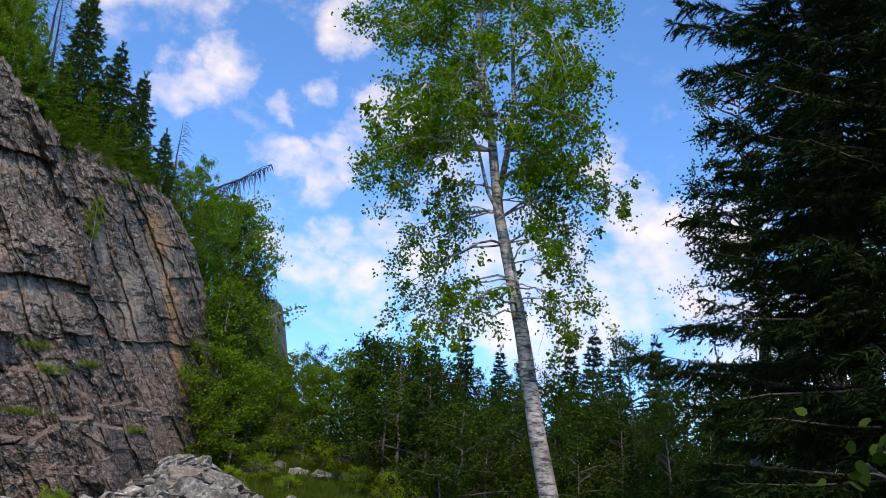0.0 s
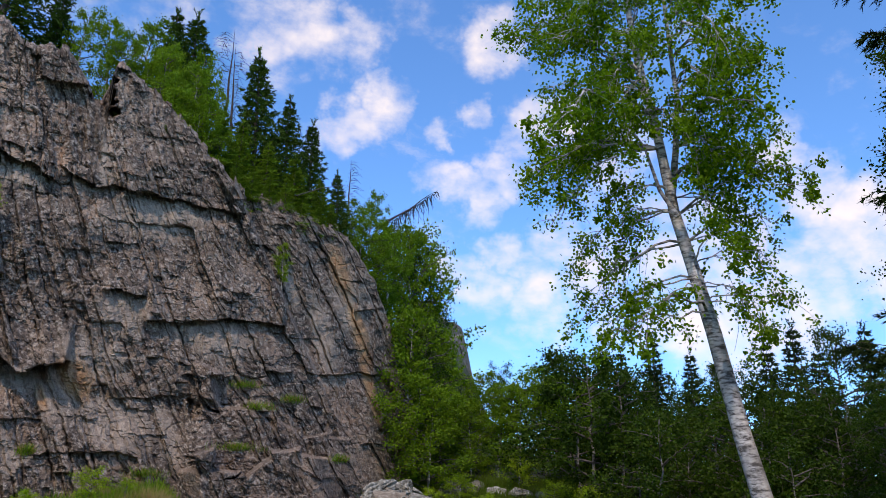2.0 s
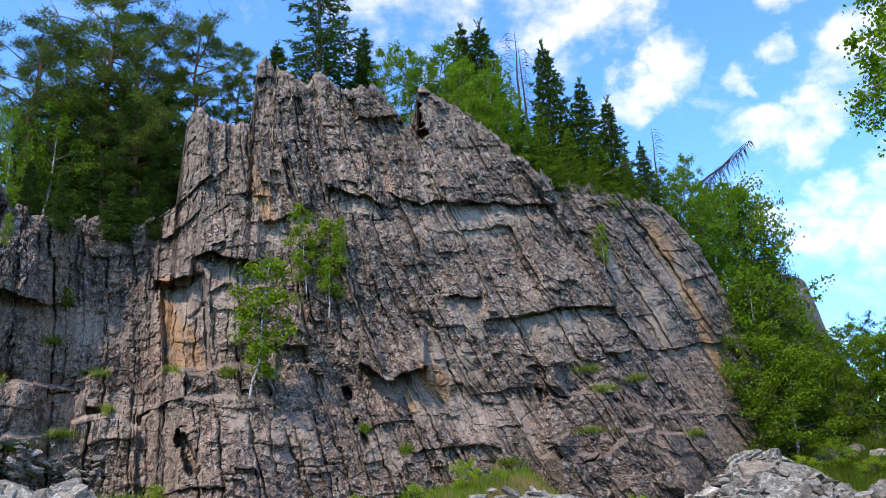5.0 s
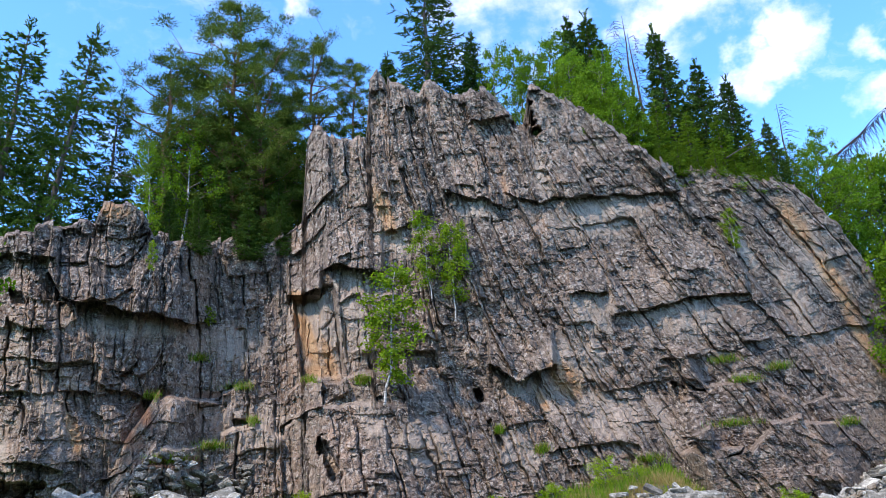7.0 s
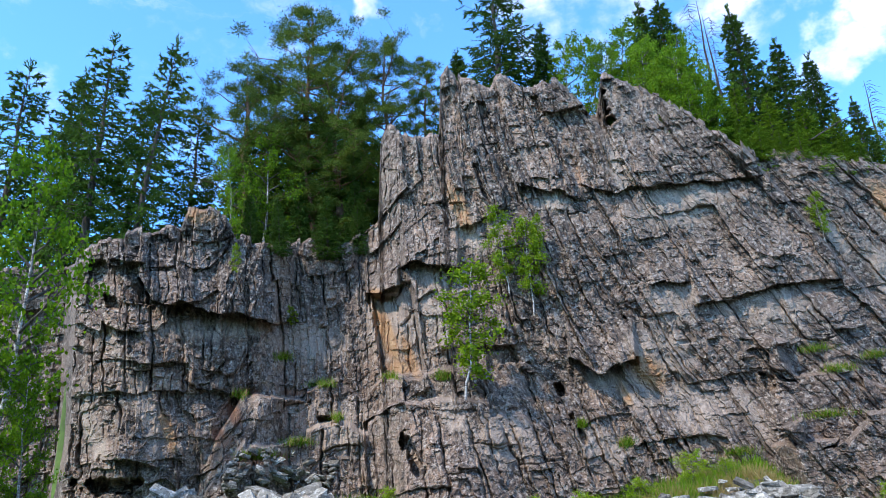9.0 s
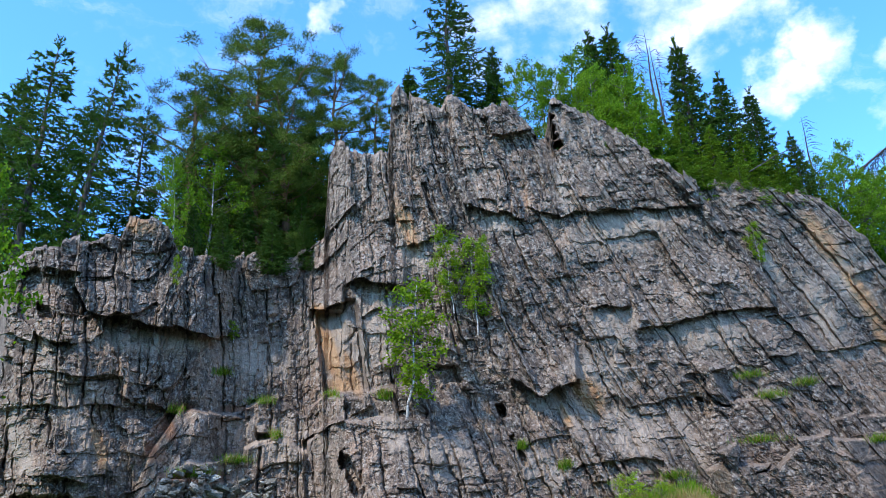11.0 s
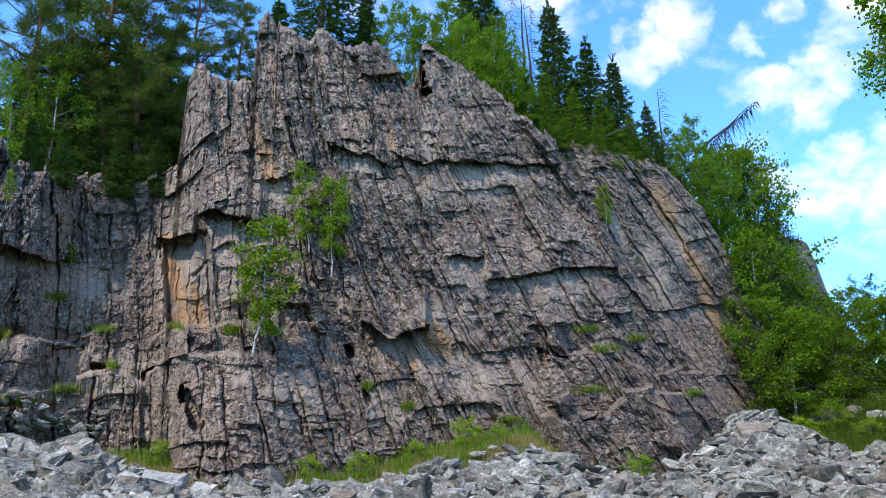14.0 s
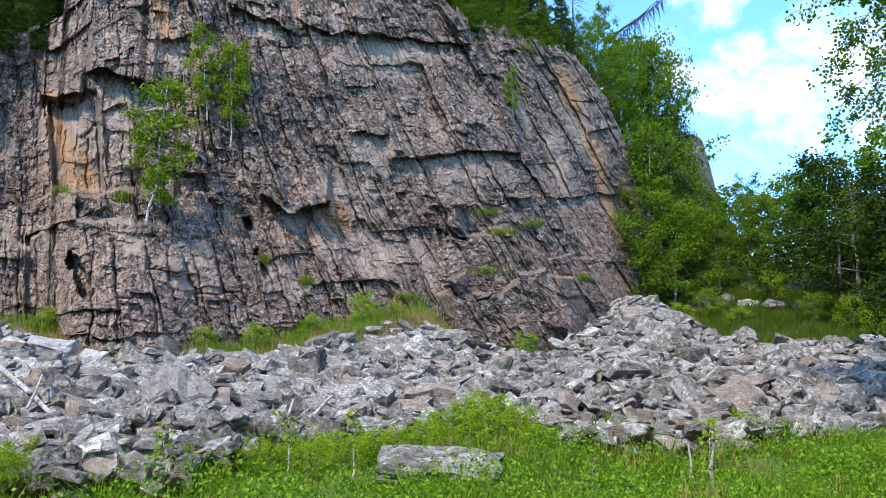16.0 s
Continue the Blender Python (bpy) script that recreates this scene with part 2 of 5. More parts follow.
ASPEN_LEAF = leaf_material("aspen_leaf", (0.042, 0.115, 0.004), (0.165, 0.30, 0.010), 0.48)
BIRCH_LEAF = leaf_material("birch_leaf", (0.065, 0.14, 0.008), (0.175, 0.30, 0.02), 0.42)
SHRUB_LEAF = leaf_material("shrub_leaf", (0.16, 0.28, 0.012), (0.34, 0.47, 0.035), 0.48)
CRACK_LEAF = leaf_material("crack_birch_leaf", (0.09, 0.17, 0.008), (0.24, 0.34, 0.025), 0.45)
# leaf green darkened so that the colour carries the wood's shade
SHADED_LEAF = leaf_material("shaded_forest_leaf", (0.014, 0.040, 0.003), (0.050, 0.094, 0.006), 0.28)
DEEP_LEAF = leaf_material("slope_leaf", (0.055, 0.120, 0.006), (0.155, 0.26, 0.014), 0.40)
# grass green darkened here for the tree shade on the rise
SHADED_GRASS = leaf_material("shaded_grass_blade", (0.040, 0.085, 0.007), (0.12, 0.18, 0.018), 0.3)
# near-black needles: the shade on these spruces is put into the colour
SHADED_SPRUCE = leaf_material("shaded_spruce_needle", (0.008, 0.021, 0.006), (0.025, 0.05, 0.010), 0.1, 0.6)
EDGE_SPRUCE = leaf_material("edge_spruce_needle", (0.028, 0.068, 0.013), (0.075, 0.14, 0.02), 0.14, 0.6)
# needle green brightened to carry the sun on the cliff edge
SPRUCE_LIT = leaf_material("sunlit_spruce_needle", (0.035, 0.10, 0.008), (0.19, 0.30, 0.022), 0.2, 0.6)
PINE = leaf_material("pine_needle", (0.030, 0.070, 0.012), (0.16, 0.215, 0.035), 0.15, 0.6)
WEED_LEAF = leaf_material("weed_leaf", (0.06, 0.17, 0.010), (0.20, 0.36, 0.025), 0.35)
GRASS = leaf_material("grass_blade", (0.05, 0.13, 0.007), (0.18, 0.32, 0.022), 0.35)
DRY = leaf_material("dry_grass", (0.30, 0.22, 0.09), (0.46, 0.36, 0.17), 0.3)


def bark_material(name, a, b, scale, zs):
    m, nt, bsdf = material(name)
    obj = nt.nodes.new("ShaderNodeTexCoord").outputs["Object"]
    v = node(nt, "ShaderNodeMapping", [("Vector", obj)], Scale=(1, 1, zs)).outputs[0]
    n1 = noise_at(nt, v, scale, 7, 0.7)
    nt.links.new(mix(nt, ramp(nt, noise_at(nt, obj, 1.3, 4), [(0.4, (0, 0, 0)), (0.65, (.6, .6, .6))]), ramp(nt, n1, [(0.40, a), (0.56, b)]), a), bsdf.inputs["Base Color"])
    nt.links.new(node(nt, "ShaderNodeBump", [("Height", n1)], Strength=0.7, Distance=0.02).outputs[0], bsdf.inputs["Normal"])
    bsdf.inputs["Roughness"].default_value = 0.85
    return m


ASPEN_BARK = bark_material("aspen_bark", (0.07, 0.066, 0.066), (0.60, 0.60, 0.61), 5.0, 3.5)
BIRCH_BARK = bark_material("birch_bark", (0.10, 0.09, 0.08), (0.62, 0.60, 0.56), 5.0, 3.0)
# same birch bark with the shade of the wood in its colour
SHADED_BIRCH = bark_material("shaded_birch_bark", (0.05, 0.045, 0.04), (0.28, 0.27, 0.25), 5.0, 3.0)
DARK_BARK = bark_material("conifer_bark", (0.035, 0.028, 0.022), (0.13, 0.10, 0.08), 12.0, 0.5)
PINE_BARK = bark_material("pine_bark", (0.09, 0.05, 0.03), (0.26, 0.14, 0.075), 9.0, 0.6)
DEAD_WOOD = bark_material("dead_wood", (0.22, 0.20, 0.18), (0.52, 0.49, 0.45), 16.0, 0.4)
LIMB = bark_material("branch_bark", (0.035, 0.03, 0.027), (0.13, 0.115, 0.10), 14.0, 0.5)
DEAD_TWIG = bark_material("dead_twig", (0.022, 0.019, 0.02), (0.085, 0.072, 0.07), 16.0, 0.4)


def ground_material():
    m, nt, bsdf = material("ground")
    obj = nt.nodes.new("ShaderNodeTexCoord").outputs["Object"]
    grass = ramp(nt, noise_at(nt, obj, 3.0, 7, 0.7), [(0.3, (0.045, 0.095, 0.014)), (0.6, (0.10, 0.19, 0.025)), (0.8, (0.17, 0.18, 0.06))])
    # rubble colour darkened to stand for shade in the gaps between stones
    rubble = ramp(nt, noise_at(nt, obj, 4.0, 8, 0.7), [(0.3, (0.025, 0.022, 0.02)), (0.6, (0.09, 0.08, 0.07)), (0.8, (0.30, 0.29, 0.27))])
    # darker green-brown ground from about 28 m outwards
    far_floor = ramp(nt, noise_at(nt, obj, 0.6, 6, 0.6), [(0.35, (0.02, 0.03, 0.01)), (0.7, (0.05, 0.065, 0.02))])
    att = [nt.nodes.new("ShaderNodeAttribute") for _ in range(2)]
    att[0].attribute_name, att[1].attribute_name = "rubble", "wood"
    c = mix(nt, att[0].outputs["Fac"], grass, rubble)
    c = mix(nt, att[1].outputs["Fac"], c, far_floor)
    nt.links.new(c, bsdf.inputs["Base Color"])
    nt.links.new(node(nt, "ShaderNodeBump", [("Height", noise_at(nt, obj, 6.0, 8, 0.75))], Strength=0.8, Distance=0.06).outputs[0], bsdf.inputs["Normal"])
    bsdf.inputs["Roughness"].default_value = 0.95
    return m


GROUND = ground_material()

# ---- mesh helpers ----
def mesh_of(name, verts, faces, mat, smooth=False, counts=None):
    """verts (n,3); faces (m,k) all of one size, or flat indices with counts."""
    me = bpy.data.meshes.new(name)
    verts = np.asarray(verts, np.float32)
    if counts is None:
        faces = np.asarray(faces, np.int32)
        counts = np.full(len(faces), faces.shape[1], np.int32)
    flat = np.asarray(faces, np.int32).ravel()
    counts = np.asarray(counts, np.int32)
    me.vertices.add(len(verts))
    me.vertices.foreach_set("co", verts.ravel())
    me.loops.add(len(flat))
    me.loops.foreach_set("vertex_index", flat)
    me.polygons.add(len(counts))
    me.polygons.foreach_set("loop_start", np.concatenate([[0], np.cumsum(counts)[:-1]]).astype(np.int32))
    me.polygons.foreach_set("use_smooth", np.full(len(counts), smooth))
    me.materials.append(mat)
    me.update(calc_edges=True)
    return me


def attribute(me, key, values):
    me.attributes.new(key, "FLOAT", "POINT").data.foreach_set("value", np.asarray(values, np.float32).ravel())


def thing(name, label, category, group="", kind="", at=None):
    ob = new(name)
    if at is not None:
        ob.matrix_basis = at
    return tagged(ob, label, category, group, kind)


def part(name, me, parent, label=""):
    ob = new(name, me)
    ob.parent = parent
    return tagged(ob, label)


def hash2(ix, iy, k):
    h = (ix.astype(np.int64) * 374761393 + iy.astype(np.int64) * 668265263 + k * 974634541) & 0x7fffffff
    h = ((h ^ (h >> 13)) * 1274126177) & 0x7fffffff
    h = ((h ^ (h >> 16)) * 1103515245) & 0x7fffffff
    return ((h ^ (h >> 15)) & 0xffffff) / float(0x1000000)


def vnoise(x, y, k=0):
    ix, iy = np.floor(x), np.floor(y)
    fx, fy = x - ix, y - iy
    fx, fy = fx * fx * (3 - 2 * fx), fy * fy * (3 - 2 * fy)
    ix, iy = ix.astype(np.int64), iy.astype(np.int64)
    a = hash2(ix, iy, k) * (1 - fx) + hash2(ix + 1, iy, k) * fx
    b = hash2(ix, iy + 1, k) * (1 - fx) + hash2(ix + 1, iy + 1, k) * fx
    return (a * (1 - fy) + b * fy) * 2 - 1


def fbm(x, y, octaves=4, k=0, gain=0.5):
    s, amp = 0.0, 1.0
    for i in range(octaves):
        s = s + amp * vnoise(x * 2 ** i + 17.3 * i, y * 2 ** i - 9.1 * i, k + i)
        amp *= gain
    return s


def blocks(x, y, k, square=0.7):
    """Jointed blocks: for each point the random depth of its block, tilted in its own way, and how near the next joint is."""
    ix, iy = np.floor(x).astype(np.int64), np.floor(y).astype(np.int64)
    best, second = np.full(x.shape, 9.0), np.full(x.shape, 9.0)
    depth, own = np.zeros(x.shape), np.zeros(x.shape)
    for dx in (-1, 0, 1):
        for dy in (-1, 0, 1):
            jx, jy = ix + dx, iy + dy
            px = x - (jx + 0.15 + 0.7 * hash2(jx, jy, k))
            py = y - (jy + 0.15 + 0.7 * hash2(jx, jy, k + 1))
            d = square * np.maximum(abs(px), abs(py)) + (1 - square) * (abs(px) + abs(py)) * 0.75
            value = hash2(jx, jy, k + 2) * 2 - 1 + px * (hash2(jx, jy, k + 3) * 2 - 1) * 1.3 + py * (hash2(jx, jy, k + 4) * 2 - 1) * 1.1
            nearer = d < best
            second = np.where(nearer, best, np.minimum(second, d))
            depth = np.where(nearer, value, depth)
            own = np.where(nearer, hash2(jx, jy, k + 5), own)
            best = np.where(nearer, d, best)
    return depth, second - best, own


def ss(a, b, x):
    t = np.clip((np.asarray(x, float) - a) / (b - a), 0, 1)
    return t * t * (3 - 2 * t)


# ---- the cliff: depth from the clearing by azimuth and height ----
# azimuth, distance of the face
FACE = np.array([(-40, 35), (-29.6, 33), (-28.9, 27), (-26, 25.6), (-19.2, 25.9), (-17.0, 26.3), (-15.9, 26.8), (-15.0, 27.6), (-9.8, 27.9), (-9.0, 27.5), (-8.2, 26.8), (-7.2, 26.0),
                 (-3, 25.6), (5, 26), (12, 27.2), (18, 28.6), (22.5, 30.2), (26, 32.0), (29, 34.2), (30.5, 35.8), (32, 37.5), (33, 39)])
# azimuth, elevation of the crest
CREST = np.array([(-40, 16), (-30, 16), (-28.4, 17.5), (-25.2, 18.7), (-22.7, 19.2), (-22.4, 20.4), (-19.7, 20.3), (-18.9, 18.6), (-11.8, 18.2), (-8.7, 19.6), (-8.4, 24.8), (-8.1, 25.8),
                  (-7.3, 26.1), (-5.5, 25.5), (-3.9, 25.4), (-3.5, 29.5), (-2.9, 30.4), (-2.4, 30.0), (-1.9, 29.2), (0.3, 28.7), (0.9, 29.5), (1.5, 29.6), (2.2, 28.8), (3.0, 28.3), (4.6, 28.9), (5.9, 28.3), (8.1, 26.0),
                  (8.9, 28.2), (9.5, 28.4), (10.3, 27.9), (12.1, 27.0), (14.8, 24.9), (17.4, 22.7), (18.8, 21.6), (21.0, 21.2), (24.9, 19.9), (26.4, 19.0), (27.5, 17.7), (28.8, 15.8), (29.8, 13.3), (30.5, 10), (32, 6.5), (33, 5)])
# azimuth, elevation of the foot
FOOT = np.array([(-60, 1.4), (-20, .9), (-13, .6), (-9.6, -.6), (-5, -1.4), (-1, -1.3), (4, -1.6), (8, -.7), (12, .3), (16, .9), (17, .2), (19, -.9), (24, -1.5), (25.6, -.6), (27.5, .6), (29, 1.9), (30.6, 2.3), (32.5, 1.4), (35, .2), (38.5, -.6), (42, -.3), (45, -.7), (60, -.8)])
BENCH = np.array([(-21, 3.0), (-20, 4.9), (-18, 8.2), (-14, 8.2), (-9.3, 9.0), (-4.2, 9.2), (-2.6, 9.0), (2, 8.0), (8, 6)])
# overhanging slabs: how far they stand out, how high they reach, and their lower edge
SLABS = [(1.7, 2.4, [(-25.2, 15.6), (-24.3, 14.2), (-19.7, 13.5), (-16.0, 12.8)]),
         (0.5, 1.2, [(-27.2, 12.6), (-25.1, 12.0)]),
         (0.7, 0.7, [(-27.0, 16.9), (-25.0, 16.7)]),
         (1.5, 1.6, [(-9.6, 14.9), (-7.4, 15.2)]),
         (1.4, 2.2, [(-7.0, 16.4), (-6.0, 16.9), (-2.9, 16.2)]),
         (0.45, 1.4, [(-2.5, 19.2), (0.6, 20.1)]),
         (0.55, 1.5, [(2.0, 21.8), (5.9, 20.7)]),
         (0.45, 2.8, [(6.6, 21.1), (9.0, 20.6), (11.7, 20.8), (15.8, 20.2), (18.8, 20.3)]),
         (0.55, 2.0, [(10.5, 13.9), (12.9, 14.0)]),
         (0.6, 2.4, [(13.3, 12.4), (16.3, 12.5), (18.6, 13.1), (22.3, 12.8)]),
         (1.6, 1.8, [(4.5, 9.5), (6.2, 8.5), (8.9, 9.1)]),
         (0.4, 1.2, [(-15.9, 12.9), (-14.8, 13.0)]),
         (0.5, 1.0, [(-21.6, 8.6), (-18.4, 8.0)]),
         (0.6, 1.5, [(-26.6, 4.2), (-23.5, 3.6)])]
# deep holes: azimuth, elevation, half width, half height (degrees), depth
HOLES = [(3.6, 7.4, .28, .5, .8), (-6.9, 4.0, .38, 1.5, .9), (-26.8, 14.0, .35, .5, .7), (8.1, 27.0, .7, 1.4, 2.0), (16.9, 7.0, .35, .8, .6), (4.6, 4.6, .2, 1.0, .5),
         (-12.6, 6.2, .5, .4, .6), (-26.5, 2.4, 1.6, .5, .9)]
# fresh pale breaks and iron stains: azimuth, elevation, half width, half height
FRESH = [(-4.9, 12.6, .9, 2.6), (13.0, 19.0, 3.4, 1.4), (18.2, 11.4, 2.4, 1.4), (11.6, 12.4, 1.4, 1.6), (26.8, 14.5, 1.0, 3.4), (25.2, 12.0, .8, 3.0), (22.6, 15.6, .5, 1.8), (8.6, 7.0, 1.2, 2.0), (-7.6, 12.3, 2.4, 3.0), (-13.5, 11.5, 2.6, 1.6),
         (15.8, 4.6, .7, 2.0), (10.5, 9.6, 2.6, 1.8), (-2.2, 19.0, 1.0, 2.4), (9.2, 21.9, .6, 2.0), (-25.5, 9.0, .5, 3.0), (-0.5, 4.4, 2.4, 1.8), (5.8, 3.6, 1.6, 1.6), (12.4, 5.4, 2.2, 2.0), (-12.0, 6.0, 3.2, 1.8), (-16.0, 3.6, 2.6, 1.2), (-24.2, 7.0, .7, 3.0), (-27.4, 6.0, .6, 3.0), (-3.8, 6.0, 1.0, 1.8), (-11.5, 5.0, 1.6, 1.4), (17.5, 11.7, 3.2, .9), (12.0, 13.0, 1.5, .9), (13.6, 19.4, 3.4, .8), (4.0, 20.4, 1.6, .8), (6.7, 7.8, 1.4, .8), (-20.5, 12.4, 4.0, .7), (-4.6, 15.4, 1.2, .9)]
OCHRE = [(-8.2, 11.6, .7, 2.2), (-6.8, 10.4, .5, 1.8), (-7.4, 9.6, 1.4, .5), (-9.0, 14.6, .6, .6), (26.1, 16.5, .7, 2.2), (27.7, 12.5, .6, 2.6), (28.6, 9.0, .4, 3.0), (-2.6, 20.3, .7, 2.2), (7.9, 6.8, .35, .9), (9.6, 8.2, 1.2, 1.4), (-22.8, 5.6, .4, 1.6), (-21.5, 19.9, 1.2, .6)]
SOIL = [(-17.9, 8.2, .9, .35), (-18.6, 6.6, .5, .9), (-19.3, 5.2, .8, .8), (-17.0, 3.8, 2.4, .5), (-14.8, 8.1, 1.0, .25)]


def table(t, x):
    return np.interp(x, t[:, 0], t[:, 1])


def patch(shapes, az, el):
    m = np.zeros(az.shape)
    for a, e, w, h in shapes:
        q = ((az - a + 0.35 * (el - e)) / w) ** 2 + ((el - e) / h) ** 2
        m = np.maximum(m, np.exp(-q))
    return m


def plates(p, q, k):
    """Schist plates in steep strips, each strip broken across its length: how far each plate stands out (its lower end most), the distance
    to the strip's edge and to the plate's end (0 to 0.5), a random value of its own, and an offset for what lies on it."""
    w = p + 0.32 * vnoise(p * 0.8, p * 0, k)
    c = np.floor(w)
    ci = c.astype(np.int64)
    fx = w - c
    q = q + 9.0 * hash2(ci, ci * 0, k + 1)
    q = q + 0.34 * vnoise(q * 0.9, c * 3.1, k + 2)
    r = np.floor(q)
    ri = r.astype(np.int64)
    fy = q - r
    own = hash2(ci, ri, k + 3)
    out = own * 2 - 1 + (fx - 0.5) * (hash2(ci, ri, k + 4) * 2.0 - 1.2) + (0.5 - fy) * (0.1 + 0.8 * hash2(ci, ri, k + 5))
    return out, np.minimum(fx, 1 - fx), np.minimum(fy, 1 - fy), hash2(ci, ri, k + 6), 8.0 * hash2(ci, ri, k + 7)


def joint_grid(az, el):
    """Coordinates across and along the joints: upright on the buttress, leaning more and more over the main face."""
    u, v = az * 0.46, np.tan(np.radians(el)) * 26
    lean = 0.05 + 0.24 * ss(-9, 3, az) + 0.28 * ss(-2, 22, az)
    wave = fbm(u * 0.30, v * 0.22, 3, 11)
    fray = fbm(u * 1.9, v * 1.3, 4, 15, 0.6)
    across = u + lean * (v - 6) + 0.16 * wave + 0.045 * fray
    along = v - 0.06 * u + 0.16 * fbm(u * 0.4 + 40, v * 0.3, 3, 21) + 0.06 * fbm(u * 2.1 + 9, v * 2.1, 3, 25, 0.6)
    return u, v, across, along


def cliff_depth(az, el, tones=False):
    u, v, a, b = joint_grid(az, el)
    warp = fbm(u * 0.35, v * 0.35, 4, 11)
    warp2 = fbm(u * 0.35 + 40, v * 0.35, 4, 21)
    d = table(FACE, az + 0.35 * fbm(v * 0.4, u * 0.2, 2, 5)) + 0.13 * np.maximum(v, 0)
    # bench below the inner corner
    bench = table(BENCH, az) + 0.5 * fbm(u * 0.9, v * 0.0, 3, 31) + 0.5 * blocks(u / 0.9, u * 0 + 0.5, 333)[0]
    inside = ss(-19.8, -18.6, az - 0.35 * (el - 6)) * (1 - ss(-5.0, 8.0, az))
    wide = 0.12 + 1.6 * ss(-5, 1, az)
    d = d - inside * (1 - ss(-1, 1, (el - bench) / wide)) * (1.3 + 0.4 * warp) - inside * (1 - ss(-0.2, 0.2, el - bench + 2.6 + 1.0 * warp2)) * 0.8
    # gully of earth and rubble between the bench and the left buttress
    gully = np.exp(-((az + 18.6 - 0.42 * (el - 6.4)) / 0.9) ** 2) * (1 - ss(8.0, 9.0, el))
    d = d + gully * 0.5
    # outcrop at the foot, with broken upper edges
    jag = 0.9 * warp + 0.7 * blocks(u / 0.8, v / 1.1, 345, 0.85)[0]
    toe = ss(16.6, 18.2, az + 0.2 * (el - 2)) * (1 - ss(25.4, 27.4, az + 0.35 * (el - 2))) * (1 - ss(3.4, 3.7, el + jag - 0.12 * (az - 20)))
    d = d - toe * 2.2
    ramp_r = ss(16, 18, az) * (1 - ss(25.5, 28.5, az + 0.4 * (el - 5))) * (1 - ss(7.5, 7.8, el + jag + 0.25 * (az - 20)))
    d = d - ramp_r * 0.8
    # the flat right-hand face lies behind the thick slabs of the main face
    d = d + 0.75 * ss(-0.12, 0.12, az - 19.0 - 0.55 * (20.4 - el)) * ss(3, 13, el)
    for out, reach, line in SLABS:
        line = np.array(line)
        a0, a1 = line[0, 0], line[-1, 0]
        low = np.interp(az, line[:, 0], line[:, 1]) + 0.20 * fbm(u * 1.3, u * 0 + reach, 3, 41) + 0.22 * (hash2(np.floor(a / 0.55).astype(np.int64), ri_zero(a), 43) - 0.5)
        ends = ss(a0 - 0.2, a0 + 0.1, az + 0.1 * warp) * (1 - ss(a1 - 0.1, a1 + 0.25, az + 0.1 * warp))
        up = el - low
        body = np.where(up > 0, np.exp(-(up / reach) ** 2), 0)
        under = np.where(up <= 0, np.exp(up / 1.1), 0)
        d = d - ends * out * body * 0.45 + ends * (out * 0.16 + 0.10) * under
    ragged = fbm(u * 2.6, v * 2.6, 4, 77, 0.6)
    for az0, e, w, h, deep in HOLES:
        q = (abs((az - az0 + 0.4 * (el - e)) / w) ** 4 + abs((el - e) / h) ** 4) ** 0.25 + 0.5 * ragged
        d = d + deep * (1 - ss(0.75, 1.1, q))
    # alcove with a stained back wall under the buttress
    alcove = ss(-9.1, -8.9, az + 0.12 * (el - 12) + 0.2 * warp) * (1 - ss(-6.2, -5.9, az + 0.12 * (el - 12) + 0.3 * warp2)) * ss(8.9, 9.2, el + 0.3 * warp2) * (1 - ss(14.4, 14.7, el - 0.8 * ss(-7.4, -7.2, az) + 0.3 * warp))
    d = d + 0.6 * alcove
    # plates of falling size; the blocks of the left buttress are shorter
    short = 1 + 0.9 * (1 - ss(-21, -16, az)) + 0.3 * (1 - ss(-12, -4, az))
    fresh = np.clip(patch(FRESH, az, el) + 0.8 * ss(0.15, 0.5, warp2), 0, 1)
    a = a + 0.03 * fbm(u * 4.2, v * 3.2, 3, 17, 0.6)
    o0, x0, y0, t0, w0 = plates(a / 2.1, b * short / 4.8, 101)
    o1, x1, y1, t1, w1 = plates(a / 0.90 + w0, b * short / 3.6 + w0, 131)
    o2, x2, y2, t2, w2 = plates(a / 0.36 + w1, b * short / 2.0 + w1, 161)
    o3, x3, y3, t3, w3 = plates(a / 0.16 + w2, b * short / 0.80 + w2, 191)
    o4, x4, y4, t4, w4 = plates(a / 0.09 + w3, b / 0.19 + w3, 221)
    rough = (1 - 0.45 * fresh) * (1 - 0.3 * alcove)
    d = d - (0.15 * o0 + 0.11 * o1) * (1 - 0.5 * alcove) - (0.075 * o2 + 0.045 * o3) * rough - 0.020 * o4 * rough
    # jointed blocks break the strips up here and there
    k1, e1, s1 = blocks(a / 1.3, b / 1.05, 301, 0.85)
    k2, e2, s2 = blocks(a / 0.36, b / 0.34, 331, 0.7)
    k3, e3, s3 = blocks(a / 0.15 + 0.4 * warp, b / 0.15, 351, 0.6)
    d = d - 0.13 * k1 * (0.5 + 0.8 * (1 - ss(-20, -14, az))) - 0.035 * k2 * rough - 0.022 * k3 * rough
    # open cracks along the strips
    open1 = ss(0.10, 0.45, vnoise(a * 0.7, b * 0.7, 61))
    open2 = ss(0.15, 0.5, vnoise(a * 1.7, b * 0.9, 63))
    d = d + (0.28 - 0.10 * ss(-2, 6, az)) * open1 * np.exp(-(x1 * 0.95 / 0.035) ** 2) + (0.16 - 0.06 * ss(-2, 6, az)) * open2 * np.exp(-(x2 * 0.42 / 0.028) ** 2) + 0.10 * open1 * np.exp(-(y1 * 3.6 / 0.035) ** 2)
